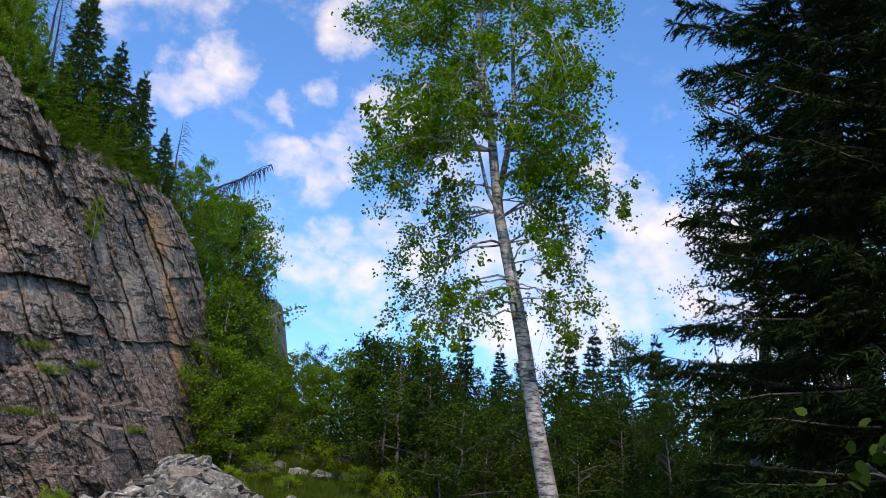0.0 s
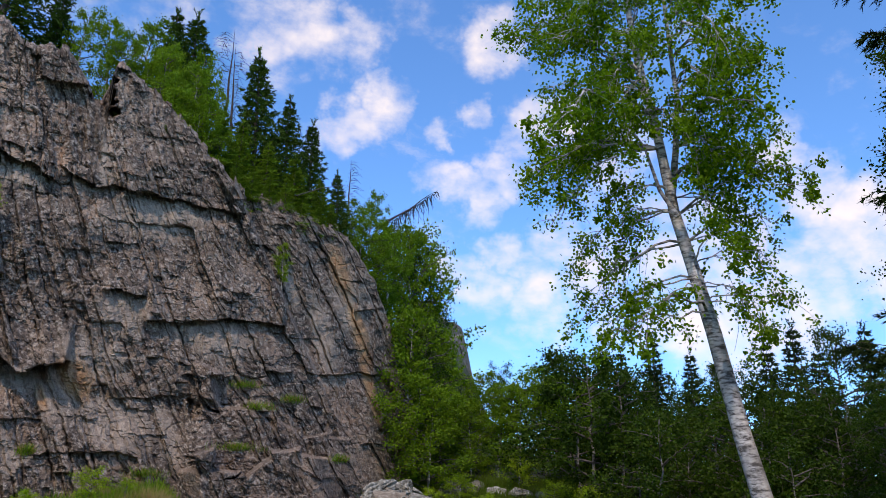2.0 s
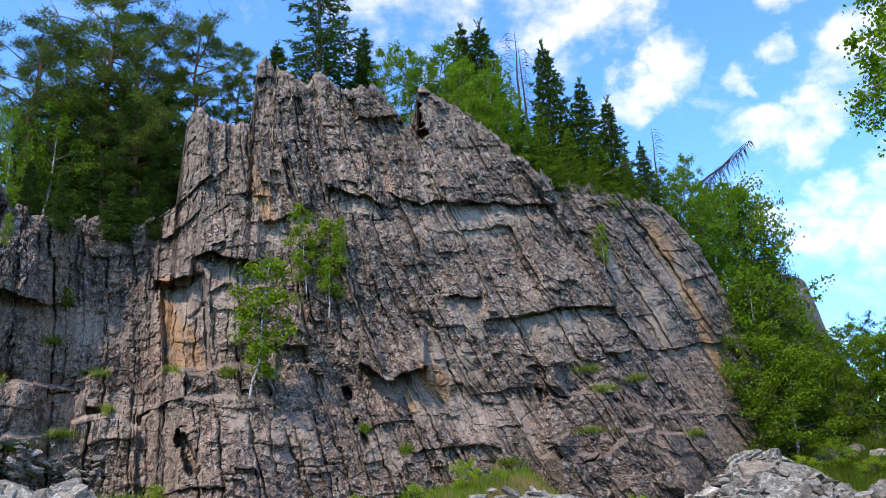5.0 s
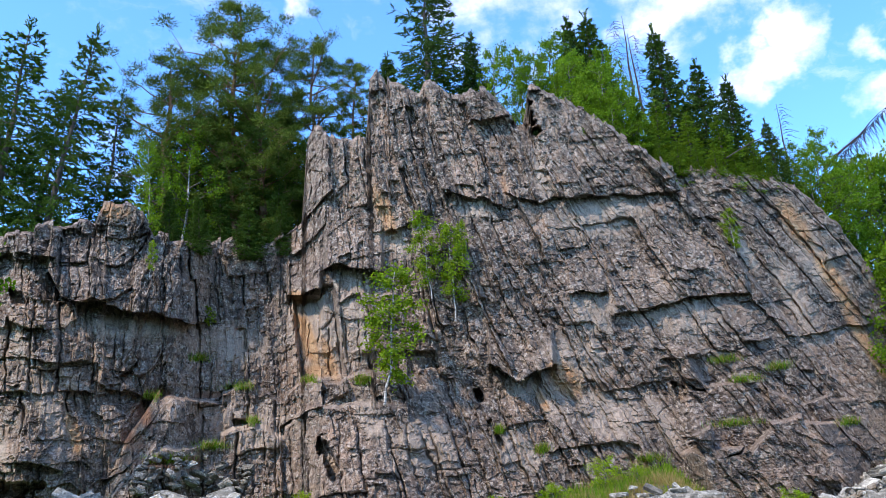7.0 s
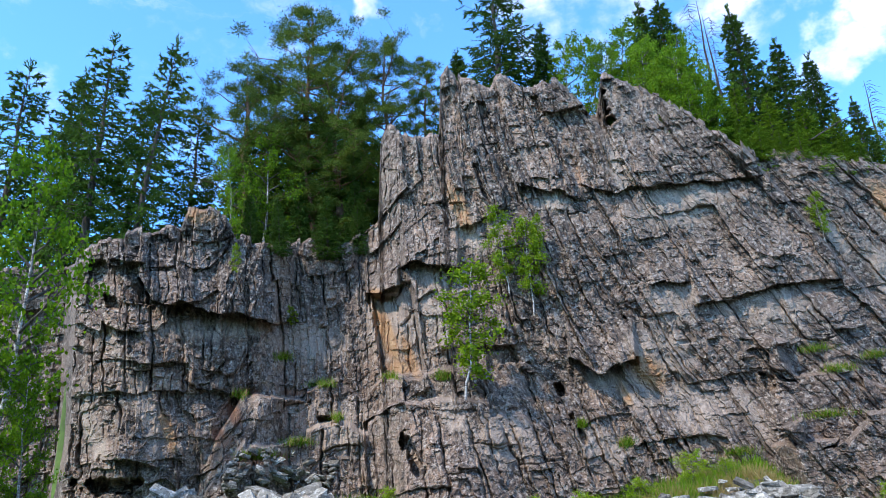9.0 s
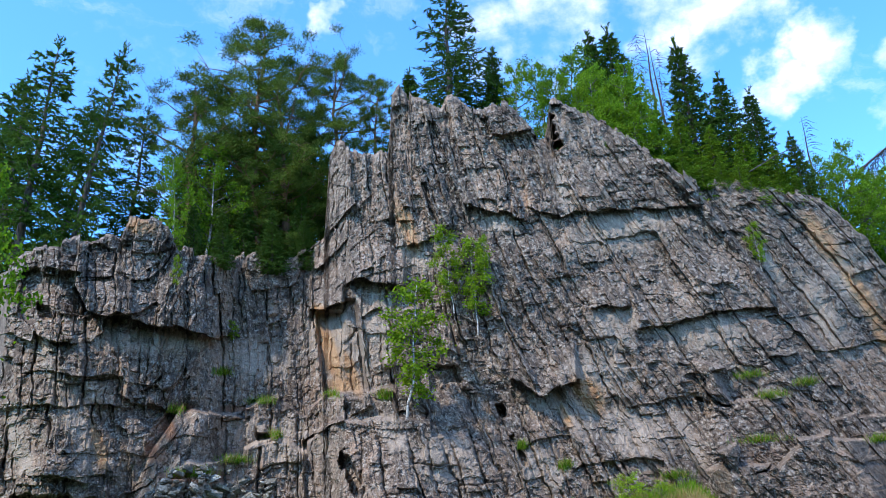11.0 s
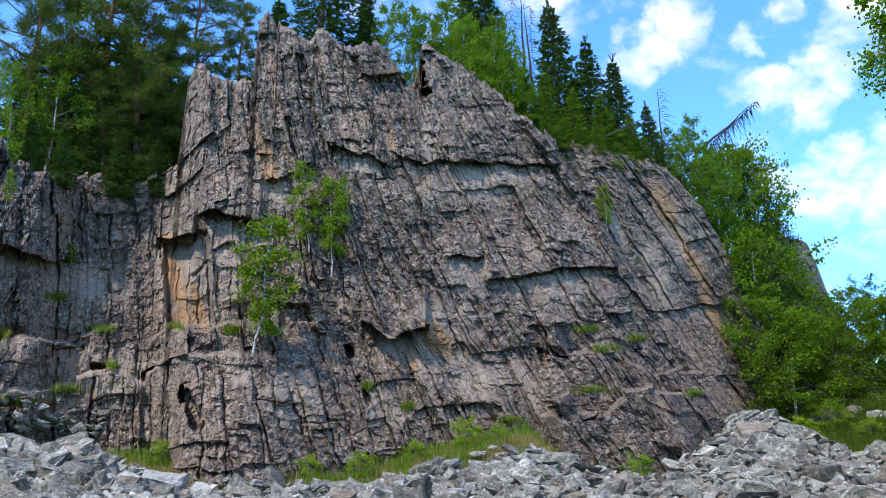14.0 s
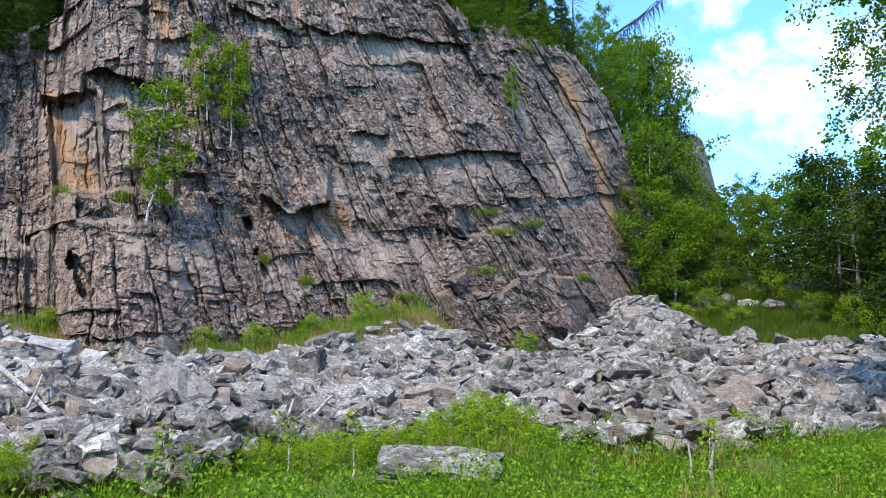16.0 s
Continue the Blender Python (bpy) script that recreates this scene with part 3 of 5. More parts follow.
    # lower face comes forward to the foot
    low = ss(-9, -6, az) * (1 - ss(15, 18, az)) * (1 - ss(5.0, 8.0, el + 1.5 * warp))
    o5, x5, y5, t5, w5 = plates((a - 0.06 * v) / 0.55, b / 3.4, 251)
    d = d - low * (0.13 * np.clip(8 - el, 0, 9) + 0.13 * o5) + low * 0.16 * np.exp(-(x5 * 0.55 / 0.03) ** 2)
    d = d + 0.16 * warp - 0.05 * fbm(u * 1.1, v * 1.1, 3, 73, 0.5) - 0.024 * fbm(u * 5.0, v * 5.0, 4, 71, 0.7)
    return (d, 0.28 * t0 + 0.30 * t1 + 0.26 * t2 + 0.16 * t3) if tones else d


def ri_zero(a):
    return np.zeros(a.shape, np.int64)


def crest_at(az):
    u = az * 0.46
    step = blocks(u / 0.33, u * 0 + 0.5, 301)[0]
    return table(CREST, az) + 0.26 * step + 0.07 * (blocks(u / 0.15, u * 0 + 0.5, 317)[0]) + 0.12 * fbm(u * 1.7, u * 0 + 3, 4, 51, 0.6)


def rock_wall(name, label, az0, az1, step, rows, depth, top, foot):
    """A wall seen from the clearing: a face of jointed rock, with its top going back from the crest."""
    az = np.arange(az0, az1 + step / 2, step)
    hi, lo = top(az), foot(az)
    f = np.linspace(0, 1, rows)
    A = np.repeat(az[:, None], rows, 1)
    E = lo[:, None] + (hi - lo)[:, None] * f[None, :]
    D, tone = depth(A, E, True)
    # the crest rounds off towards the back, then the top runs on
    D = D + 0.35 * np.clip((f[None, :] - 0.988) / 0.012, 0, 1) ** 2
    Z = EYE_Z + D * np.tan(np.radians(E))
    back = np.array([0.5, 1.3, 3.0, 6.0])
    D = np.concatenate([D, D[:, -1:] + back], 1)
    Z = np.concatenate([Z, Z[:, -1:] - np.array([0.3, 1.0, 2.4, 5.0])], 1)
    A2 = np.radians(np.concatenate([A, np.repeat(az[:, None], 4, 1)], 1))
    E2 = np.concatenate([E, np.repeat(E[:, -1:], 4, 1)], 1)
    verts = np.stack([D * np.sin(A2), D * np.cos(A2), Z], -1).reshape(-1, 3)
    n = rows + 4
    i = (np.arange(len(az) - 1)[:, None] * n + np.arange(n - 1)[None, :]).ravel()
    me = mesh_of(name, verts, np.stack([i, i + n, i + n + 1, i + 1], 1), ROCK)
    az_d = np.degrees(A2)
    attribute(me, "tone", np.concatenate([tone, np.full((len(az), 4), 0.5)], 1))
    joints = joint_grid(np.degrees(A2), E2)
    attribute(me, "across", joints[2])
    attribute(me, "along", joints[3])
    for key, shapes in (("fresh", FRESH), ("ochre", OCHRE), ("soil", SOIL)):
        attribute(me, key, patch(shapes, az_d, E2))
    return tagged(new(name, me), label, "cliff", kind="structure")


cliff = rock_wall("cliff", "grey schist cliff with leaning joints, overhanging slabs and ochre stains", -35, 33, 0.06, 540, cliff_depth,
                  crest_at, lambda a: table(FOOT, a) - 2.2)


def fin_depth(az, el, tones=False):
    u, v = az * 0.95, np.tan(np.radians(el)) * 55
    d1, e1, t1 = blocks((u + 0.2 * v) / 1.2, v / 2.6, 401)
    d2, e2, t2 = blocks((u + 0.2 * v) / 0.5, v / 1.2, 431)
    d = 50 + 4.0 * np.clip(az - 31, 0, 8) - 0.4 * d1 - 0.2 * d2 + 0.3 * np.exp(-e1 / .05) + 0.1 * v
    return (d, 0.5 * t1 + 0.5 * t2) if tones else d


rock_fin = rock_wall("rock_fin", "far grey rock fin above the trees", 30.5, 36.4, 0.08, 120, fin_depth,
                     lambda a: np.interp(a, [30, 34.4, 35.0, 35.9, 36.5], [16, 13.6, 13.1, 9.6, 6.0]) + 0.15 * fbm(a * 2, a * 0, 4, 61), lambda a: a * 0 + 1.0)

# ---- ground ----
# azimuth, distance at which the boulders begin, and end against the cliff or the grassy rise
SCREE_NEAR = np.array([(-40, 10), (-11, 9.4), (-8, 9.0), (-1, 8.8), (2.5, 9.8), (4.2, 11.8), (8, 13.0), (11.5, 13.4), (19, 13.2), (23.6, 12.2), (25.6, 11.6), (29.4, 11.2), (33, 11.4), (36.6, 12.2), (40, 13.6), (45, 16), (60, 22)])
SCREE_FAR = np.array([(-40, 27), (-29, 24), (-20, 22.6), (-15, 23.5), (-3, 22.6), (5, 23), (14, 24.6), (18, 24.6), (24, 25.5), (28, 33), (33, 34), (37.5, 30), (47, 31), (60, 30)])


def ground_z(x, y):
    x, y = np.asarray(x, float), np.asarray(y, float)
    D = np.hypot(x, y)
    az = np.degrees(np.arctan2(x, y))
    front = ss(-75, -40, az) * (1 - ss(50, 75, az))
    near, far = table(SCREE_NEAR, az), table(SCREE_FAR, az)
    z_far = EYE_Z + far * np.tan(np.radians(table(FOOT, az))) - 0.15
    t = np.clip((D - near) / (far - near), 0, 1)
    z = front * z_far * (0.75 * t + 0.25 * t * t) + front * (0.12 * np.clip(D - far, 0, 40) + 0.22 * np.clip(D - far, 0, 6) * (1 - ss(44, 54, az))) * ss(29, 33, az)
    # bank of earth against the foot of the face
    z = z + 0.22 * np.clip(D - far + 0.5, 0, 3.5) * ss(-14, -9, az) * (1 - ss(15, 18, az))
    # the wooded top behind the cliff
    face = np.minimum(table(FACE, az), 42)
    hill = ss(-75, -45, az) * (1 - ss(29.5, 34.5, az))
    crest = EYE_Z + (face + 1.5) * np.tan(np.radians(np.clip(table(CREST, az), 4, 40))) - 0.8
    z = z + hill * (crest - z) * ss(face + 1.6, face + 3.2, D) + hill * 0.05 * np.clip(D - face - 3, 0, 60)
    # hillside that the wood climbs beside the cliff
    slope = ss(29.5, 31.5, az) * (1 - ss(34, 39, az))
    z = z + slope * 7.5 * ss(36, 52, D)
    return z + 0.10 * fbm(x * 0.5, y * 0.5, 4, 81) * ss(1.5, 5, D)


def make_ground():
    az = np.concatenate([np.arange(-180, -42, 4.0), np.arange(-42, 72, 0.5), np.arange(72, 181, 4.0)])
    dist = np.concatenate([np.linspace(0.05, 8, 24), np.linspace(8.2, 46, 150), 46 * (3000 / 46) ** np.linspace(0.02, 1, 40)])
    A, D = np.meshgrid(np.radians(az), dist, indexing="ij")
    x, y = D * np.sin(A), D * np.cos(A)
    z = ground_z(x, y)
    n = len(dist)
    i = (np.arange(len(az) - 1)[:, None] * n + np.arange(n - 1)[None, :]).ravel()
    me = mesh_of("ground", np.stack([x, y, z], -1).reshape(-1, 3), np.stack([i, i + n, i + n + 1, i + 1], 1), GROUND, True)
    a = np.degrees(A)
    near, far = table(SCREE_NEAR, a), table(SCREE_FAR, a)
    ragged = 0.8 * fbm(x * 0.7, y * 0.7, 4, 91)
    rubble = ss(-0.4, 0.6, D - near + ragged) * (1 - ss(-1.4, -0.4, D - far + ragged - 4.5 * ss(-14, -9, a) * (1 - ss(15, 18, a)))) * ss(-60, -42, a) * (1 - ss(46, 52, a))
    attribute(me, "rubble", rubble)
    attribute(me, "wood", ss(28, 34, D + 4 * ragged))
    return tagged(new("ground", me), "grassy clearing rising to boulders and a wooded slope", "ground", kind="structure")


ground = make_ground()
# ---- plants: builders ----
def spot(az, D, el=None):
    """A point at that azimuth and distance, on the ground or at an elevation seen from the eye."""
    a = radians(az)
    x, y = D * math.sin(a), D * math.cos(a)
    return Vector((x, y, float(ground_z(x, y)) if el is None else EYE_Z + D * math.tan(radians(el))))


def unit(v):
    return v / np.maximum(np.linalg.norm(v, axis=-1, keepdims=True), 1e-9)


class Wood:
    """Collects tapered limbs into one mesh."""

    def __init__(self):
        self.v, self.f, self.n = [], [], 0

    def limb(self, pts, radii, sides=6):
        pts = np.asarray(pts, float)
        radii = np.asarray(radii, float)
        along = unit(np.gradient(pts, axis=0))
        ref = np.where(abs(along[:, 2:3]) > 0.9, [[1.0, 0, 0]], [[0, 0, 1.0]])
        s = unit(np.cross(along, ref))
        t = np.cross(along, s)
        ang = np.linspace(0, 2 * np.pi, sides, endpoint=False)
        ring = pts[:, None] + radii[:, None, None] * (np.cos(ang)[None, :, None] * s[:, None] + np.sin(ang)[None, :, None] * t[:, None])
        k = len(pts)
        i = np.arange(k - 1)[:, None] * sides + np.arange(sides)[None]
        j = np.arange(k - 1)[:, None] * sides + (np.arange(sides)[None] + 1) % sides
        self.f.append(np.stack([i, j, j + sides, i + sides], -1).reshape(-1, 4) + self.n)
        self.v.append(ring.reshape(-1, 3))
        self.n += k * sides

    def mesh(self, name, mat):
        return mesh_of(name, np.concatenate(self.v), np.concatenate(self.f), mat, True)


ROUND = np.array([(0, 0), (.42, .18), (.5, .55), (0, 1), (-.5, .55), (-.42, .18)])
LANCE = np.array([(0, 0), (.5, .4), (0, 1), (-.5, .4)])
NEEDLE = np.array([(-.5, 0), (.5, 0), (0, 1)])


def blades(points, ways, length, width, shape, g, roll=None):
    """One flat leaf at each point, along its way."""
    n = len(points)
    ways = unit(ways)
    side = unit(np.cross(ways, g.normal(size=(n, 3)) if roll is None else roll))
    L = np.broadcast_to(np.asarray(length, float).reshape(-1, 1), (n, 1))
    W = np.broadcast_to(np.asarray(width, float).reshape(-1, 1), (n, 1))
    v = points[:, None] + side[:, None] * (shape[None, :, :1] * W[:, None]) + ways[:, None] * (shape[None, :, 1:] * L[:, None])
    k = len(shape)
    return v.reshape(-1, 3), np.arange(n * k).reshape(n, k)


def curve(a, way, length, sag, n=6, wobble=0.0, g=None):
    s = np.linspace(0, 1, n)[:, None]
    p = np.asarray(a) + np.asarray(way) * length * s + np.array([0, 0, 1.0]) * (sag * length * s * s)
    if wobble:
        p[1:] += g.normal(size=(n - 1, 3)) * wobble * length * s[1:]
    return p


def spruce_meshes(h, R, seed, whorls=26, per=7, twigs=14, needles=5, size=0.12, droop=0.3, bare=0.06, mat=None, thin=1.0, power=0.85, fine=1.0, thick=0.42):
    g = np.random.default_rng(seed)
    wood = Wood()
    z = np.linspace(0, h, 9)
    bend = np.cumsum(g.normal(size=(9, 2)) * 0.006 * h, 0)
    bend -= bend[0]
    wood.limb(np.column_stack([bend, z]), np.interp(z, [0, h], [0.016 * h + 0.03, 0.008]), 7)
    P, W, L = [], [], []
    for k in range(whorls):
        f = bare + (0.985 - bare) * (k + g.uniform(-.3, .3)) / whorls
        f = min(max(f, bare), 0.985)
        reach = R * (1 - f) ** power * min(1.0, 0.55 + 3 * f) + 0.03 * h * (1 - f) + 0.03
        root = np.array([np.interp(f * h, z, bend[:, 0]), np.interp(f * h, z, bend[:, 1]), f * h])
        for j in range(per):
            if g.random() > thin:
                continue
            phi = 2 * np.pi * (j + g.uniform(-.4, .4)) / per + k * 1.1
            ln = reach * g.uniform(0.6, 1.15)
            a = 0.45 * f - droop * (1 - f) * g.uniform(.6, 1.4)
            out = np.array([np.cos(phi), np.sin(phi), a])
            p = curve(root, out, ln, 0.28 * droop / 0.3 * (1 - f) * g.uniform(.3, 1.2), 5, 0.015, g)
            wood.limb(p, np.linspace(0.012 * ln + 0.006, 0.003, 5), 3)
            m = max(3, int(twigs * ln / R + 2))
            s = g.uniform(0.10, 1.0, m)
            q = np.stack([np.interp(s, np.linspace(0, 1, 5), p[:, c]) for c in range(3)], 1)
            sd = np.array([-np.sin(phi), np.cos(phi), 0]) * g.choice([-1, 1], m)[:, None]
            w = out * g.uniform(.35, .8, m)[:, None] + sd * g.uniform(.3, .9, m)[:, None] + np.array([0, 0, -1.0]) * (g.uniform(0.0, .9, m) * (0.35 + droop))[:, None]
            P.append(q), W.append(unit(w)), L.append(fine * ln * g.uniform(.18, .42, m) * (1.1 - 0.65 * s) + size * 0.7)
    P, W, L = np.concatenate(P), np.concatenate(W), np.concatenate(L)
    P = np.concatenate([P, np.repeat([[bend[-1, 0], bend[-1, 1], h * 0.97]], 6, 0)])
    W = np.concatenate([W, unit(np.column_stack([g.normal(size=(6, 2)) * 0.3, np.ones(6)]))])
    L = np.concatenate([L, np.full(6, 0.05 * h)])
    s = np.tile(np.linspace(0.05, 1, needles), len(P))
    P, W, L = np.repeat(P, needles, 0), np.repeat(W, needles, 0), np.repeat(L, needles)
    at = P + W * (L * s)[:, None]
    ways = W + g.normal(size=W.shape) * 0.55
    v, f = blades(at, ways, size * g.uniform(.7, 1.4, len(at)), size * thick, NEEDLE, g)
    return wood.mesh("trunk", DARK_BARK), mesh_of("crown", v, f, mat or SHADED_SPRUCE)


def pine_meshes(h, R, seed, limbs=44, bare=0.10, lean=0.06, clump=0.34, tufts=260):
    g = np.random.default_rng(seed)
    wood = Wood()
    z = np.linspace(0, h * 0.97, 9)
    bend = np.cumsum(g.normal(size=(9, 2)) * 0.012 * h + np.array([lean * h / 9, 0]), 0)
    bend -= bend[0]
    wood.limb(np.column_stack([bend, z]), np.interp(z, [0, h], [0.02 * h, 0.02]), 8)
    C = []
    for k in range(limbs):
        f = bare + (0.97 - bare) * (k + g.random()) / limbs
        root = np.array([np.interp(f * h, z, bend[:, 0]), np.interp(f * h, z, bend[:, 1]), f * h])
        phi = k * 2.4 + g.uniform(-.5, .5)
        ln = R * (0.35 + 0.65 * np.sin(np.pi * min(1, (1.08 - f) / (1.08 - bare)) ** 0.8)) * g.uniform(.6, 1.0) * (1 - 0.45 * (f > 0.82))
        out = np.array([np.cos(phi), np.sin(phi), g.uniform(0.0, .5)])
        p = curve(root, out, ln, g.uniform(-.1, .25), 6, 0.05, g)
        wood.limb(p, np.linspace(0.015 * ln + 0.010, 0.005, 6), 5)
        for _ in range(int(2 + 1.7 * ln)):
            s = g.uniform(.35, 1.0)
            q = np.array([np.interp(s, np.linspace(0, 1, 6), p[:, c]) for c in range(3)])
            e = q + g.normal(size=3) * ln * 0.17 + [0, 0, 0.05]
            wood.limb([q, (q + e) / 2 + [0, 0, -.03], e], [0.012, 0.008, 0.004], 3)
            C.append(e)
    C = np.array(C)
    n = tufts
    at = np.repeat(C, n, 0) + g.normal(size=(len(C) * n, 3)) * clump * np.array([.42, .42, .20])
    ways = unit(at - np.repeat(C, n, 0)) + g.normal(size=at.shape) * 0.5 + [0, 0, .35]
    v, f = blades(at, ways, 0.105 * g.uniform(.7, 1.3, len(at)), 0.032, NEEDLE, g)
    return wood.mesh("trunk", PINE_BARK), mesh_of("crown", v, f, PINE)


def leafy_meshes(h, R, seed, limbs=26, bare=0.25, leaves=5000, size=0.07, shape=LANCE, bark=None, leaf=None, rise=0.6, girth=0.012, lean=0.04, spread=0.09, droop=0.2, stems=None, twigs=7, reaches=None, limb_bark=None):
    """A broad-leaved tree: trunk, limbs, twigs and single leaves in loose sprays."""
    g = np.random.default_rng(seed)
    wood, bough = Wood(), Wood()
    if stems is None:
        z = np.linspace(0, h * 0.96, 9)
        bend = np.cumsum(g.normal(size=(9, 2)) * 0.012 * h, 0) + np.linspace(0, lean * h, 9)[:, None] * np.array([np.cos(seed), np.sin(seed)])
        bend -= bend[0]
        stems = [(np.column_stack([bend, z]), girth * h + 0.01, 0.008)]
    sprays = []
    for pts, r0, r1 in stems:
        pts = np.asarray(pts, float)
        zs = np.linspace(0, 1, len(pts))
        wood.limb(pts, r0 + (r1 - r0) * zs ** 0.8, 9)
    for a, b in reaches or []:
        a, b = np.asarray(a, float), np.asarray(b, float)
        ln = np.linalg.norm(b - a)
        s = np.linspace(0, 1, 8)[:, None]
        p = a + (b - a) * s + np.array([0, 0, 0.55 * ln]) * s * (1 - s)
        p[1:] += g.normal(size=(7, 3)) * 0.025 * ln
        bough.limb(p, np.linspace(0.008 * ln + 0.007, 0.003, 8), 5)
        for _ in range(int(4 + twigs * ln / 2)):
            t = g.uniform(.3, 1.0)
            q = np.array([np.interp(t, s[:, 0], p[:, c]) for c in range(3)])
            tw = curve(q, unit((b - a) / ln + g.normal(size=3) * 0.8), g.uniform(.25, .6), -0.5, 4, 0.05, g)
            bough.limb(tw, [0.007, 0.006, 0.004, 0.003], 3)
            sprays += [tw[-1], tw[-2], (tw[-1] + tw[-2]) / 2]
    per = max(1, limbs // len(stems))
    for pts, r0, r1 in stems if not reaches else []:
        pts = np.asarray(pts, float)
        zs = np.linspace(0, 1, len(pts))
        for k in range(per):
            low = bare if pts[0, 2] < 0.5 else 0.05
            f = low + (0.99 - low) * (k + g.random()) / per
            root = np.array([np.interp(f, zs, pts[:, c]) for c in range(3)])
            phi = k * 2.4 + g.uniform(-.6, .6)
            t = (f - low) / (1 - low)
            ln = R * (0.30 + 0.70 * np.sin(np.pi * (0.22 + 0.75 * t))) * g.uniform(.6, 1.2)
            out = unit(np.array([np.cos(phi), np.sin(phi), rise * g.uniform(.5, 1.5)]))
            p = curve(root, out, ln, -droop * g.uniform(.2, 1.3), 7, 0.035, g)
            bough.limb(p, np.linspace(0.016 * ln + 0.01, 0.005, 7), 5)
            for _ in range(twigs):
                s = g.uniform(.3, 1.0)
                q = np.array([np.interp(s, np.linspace(0, 1, 7), p[:, c]) for c in range(3)])
                w = unit(out + g.normal(size=3) * 0.75)
                tw = curve(q, w, ln * g.uniform(.2, .45), -droop, 4, 0.05, g)
                bough.limb(tw, [0.009, 0.007, 0.005, 0.003], 3)
                sprays += [tw[-1], tw[-2], tw[1], (tw[-1] + tw[-2]) / 2]
    S = np.array(sprays)
    n = leaves
    odds = g.random(len(S)) ** 3.2 + 0.01
    pick = g.choice(len(S), n, p=odds / odds.sum())
    weight = g.random(len(S))[pick]
    at = S[pick] + g.normal(size=(n, 3)) * R * spread * (0.25 + 0.9 * weight)[:, None]
    ways = g.normal(size=(n, 3)) + [0, 0, -0.7]
    v, f = blades(at, ways, size * g.uniform(.7, 1.25, n), size * 0.8, shape, g)
    return wood.mesh("trunk", bark or BIRCH_BARK), mesh_of("crown", v, f, leaf or BIRCH_LEAF), bough.mesh("bough", limb_bark or LIMB)


def plant(name, label, category, meshes, m, group=""):
    ob = thing(name, label, category, group, at=m)
    trunk = part("trunk", meshes[0], ob)
    part("crown", meshes[1], ob)
    if len(meshes) > 2:
        part("bough", meshes[2], trunk, "thin boughs and twigs")
    return ob


def stand(az, D, height, of, turn=0, el=None, tilt=0, wide=1.0):
    """The pose that puts a plant built with height `of` at that place, grown to height."""
    s = height / of
    return Matrix.Translation(spot(az, D, el) - Vector((0, 0, 0.08))) @ pose(0, 0, 0, 0, tilt, turn) @ Matrix.Diagonal((s * wide, s * wide, s, 1))


def to_tip(az, D, tip):
    return EYE_Z + D * math.tan(radians(tip)) - spot(az, D).z


# ---- the tall aspen in the clearing ----
ASPEN_D = 14.0
stem = [spot(az, ASPEN_D, el) for az, el in ((54.2, 1.7), (53.3, 5.8), (52.1, 12.3), (51.1, 16.6), (50.1, 20.5), (49.3, 25.7), (48.2, 30.7), (47.7, 34.0), (47.0, 40.0), (46.6, 45.0))]
foot = spot(54.6, ASPEN_D)
stem = [foot - Vector((0, 0, 0.1))] + stem
fork = [spot(az, ASPEN_D + 0.3, el) for az, el in ((50.0, 21.5), (50.5, 24.5), (50.9, 28.1), (50.6, 31.9), (50.2, 38.0), (49.9, 43))]
limb_l = [spot(az, ASPEN_D - 0.3, el) for az, el in ((50.3, 20.2), (49.2, 22.0), (48.3, 25.0), (46.5, 27.5))]
local = lambda pts: [tuple(p - foot) for p in pts]
# boughs: elevation at which they leave the stem, then azimuth and elevation of the tip
BOUGHS_LOW = [(20.6, 46.0, 19.9), (20.6, 43.7, 16.8), (18.4, 43.3, 14.4), (16.0, 44.9, 13.0), (15.5, 47.6, 13.5), (13.7, 44.8, 11.3), (21.9, 45.2, 21.7), (18.4, 55.7, 17.4), (21.3, 54.1, 19.7), (16.9, 55.4, 17.4), (15.5, 55.4, 13.9), (14.3, 55.8, 12.4)]
BOUGHS_MID = [(24.8, 41.0, 22.5), (24.8, 39.8, 23.3), (26.3, 43.3, 24.8), (27.1, 40.9, 26.6), (28.6, 41.6, 29.0), (29.1, 45.0, 28.1), (24.8, 54.0, 24.4), (27.2, 56.5, 26.4), (28.3, 56.8, 29.8), (28.9, 53.9, 28.4), (22.8, 55.9, 23.2), (20.2, 58.4, 21.4),
              (27.1, 51.0, 26.3), (28.6, 46.8, 26.2), (25.7, 52.8, 22.0)]
BOUGHS_HIGH = [(29.7, 38.7, 33.6), (32.2, 42.8, 31.6), (33.9, 40.6, 34.7), (34.7, 44.1, 34.5), (30.6, 55.8, 31.7), (32.9, 56.4, 34.7), (35.5, 46.2, 38.1), (36.9, 50.8, 38.8), (35.5, 42.1, 36.8), (35.5, 54.3, 37.7), (37.7, 48.5, 40.8),
               (37.1, 44.2, 40.1), (37.1, 52.4, 40.8), (30.0, 49.1, 32.3), (31.4, 46.1, 31.0), (32.9, 53.1, 34.0), (32.8, 49.2, 35.0), (40.0, 47.0, 45.0), (41.0, 50.0, 44.0), (42.0, 44.5, 44.0)]
boughs = []
ag = np.random.default_rng(22)
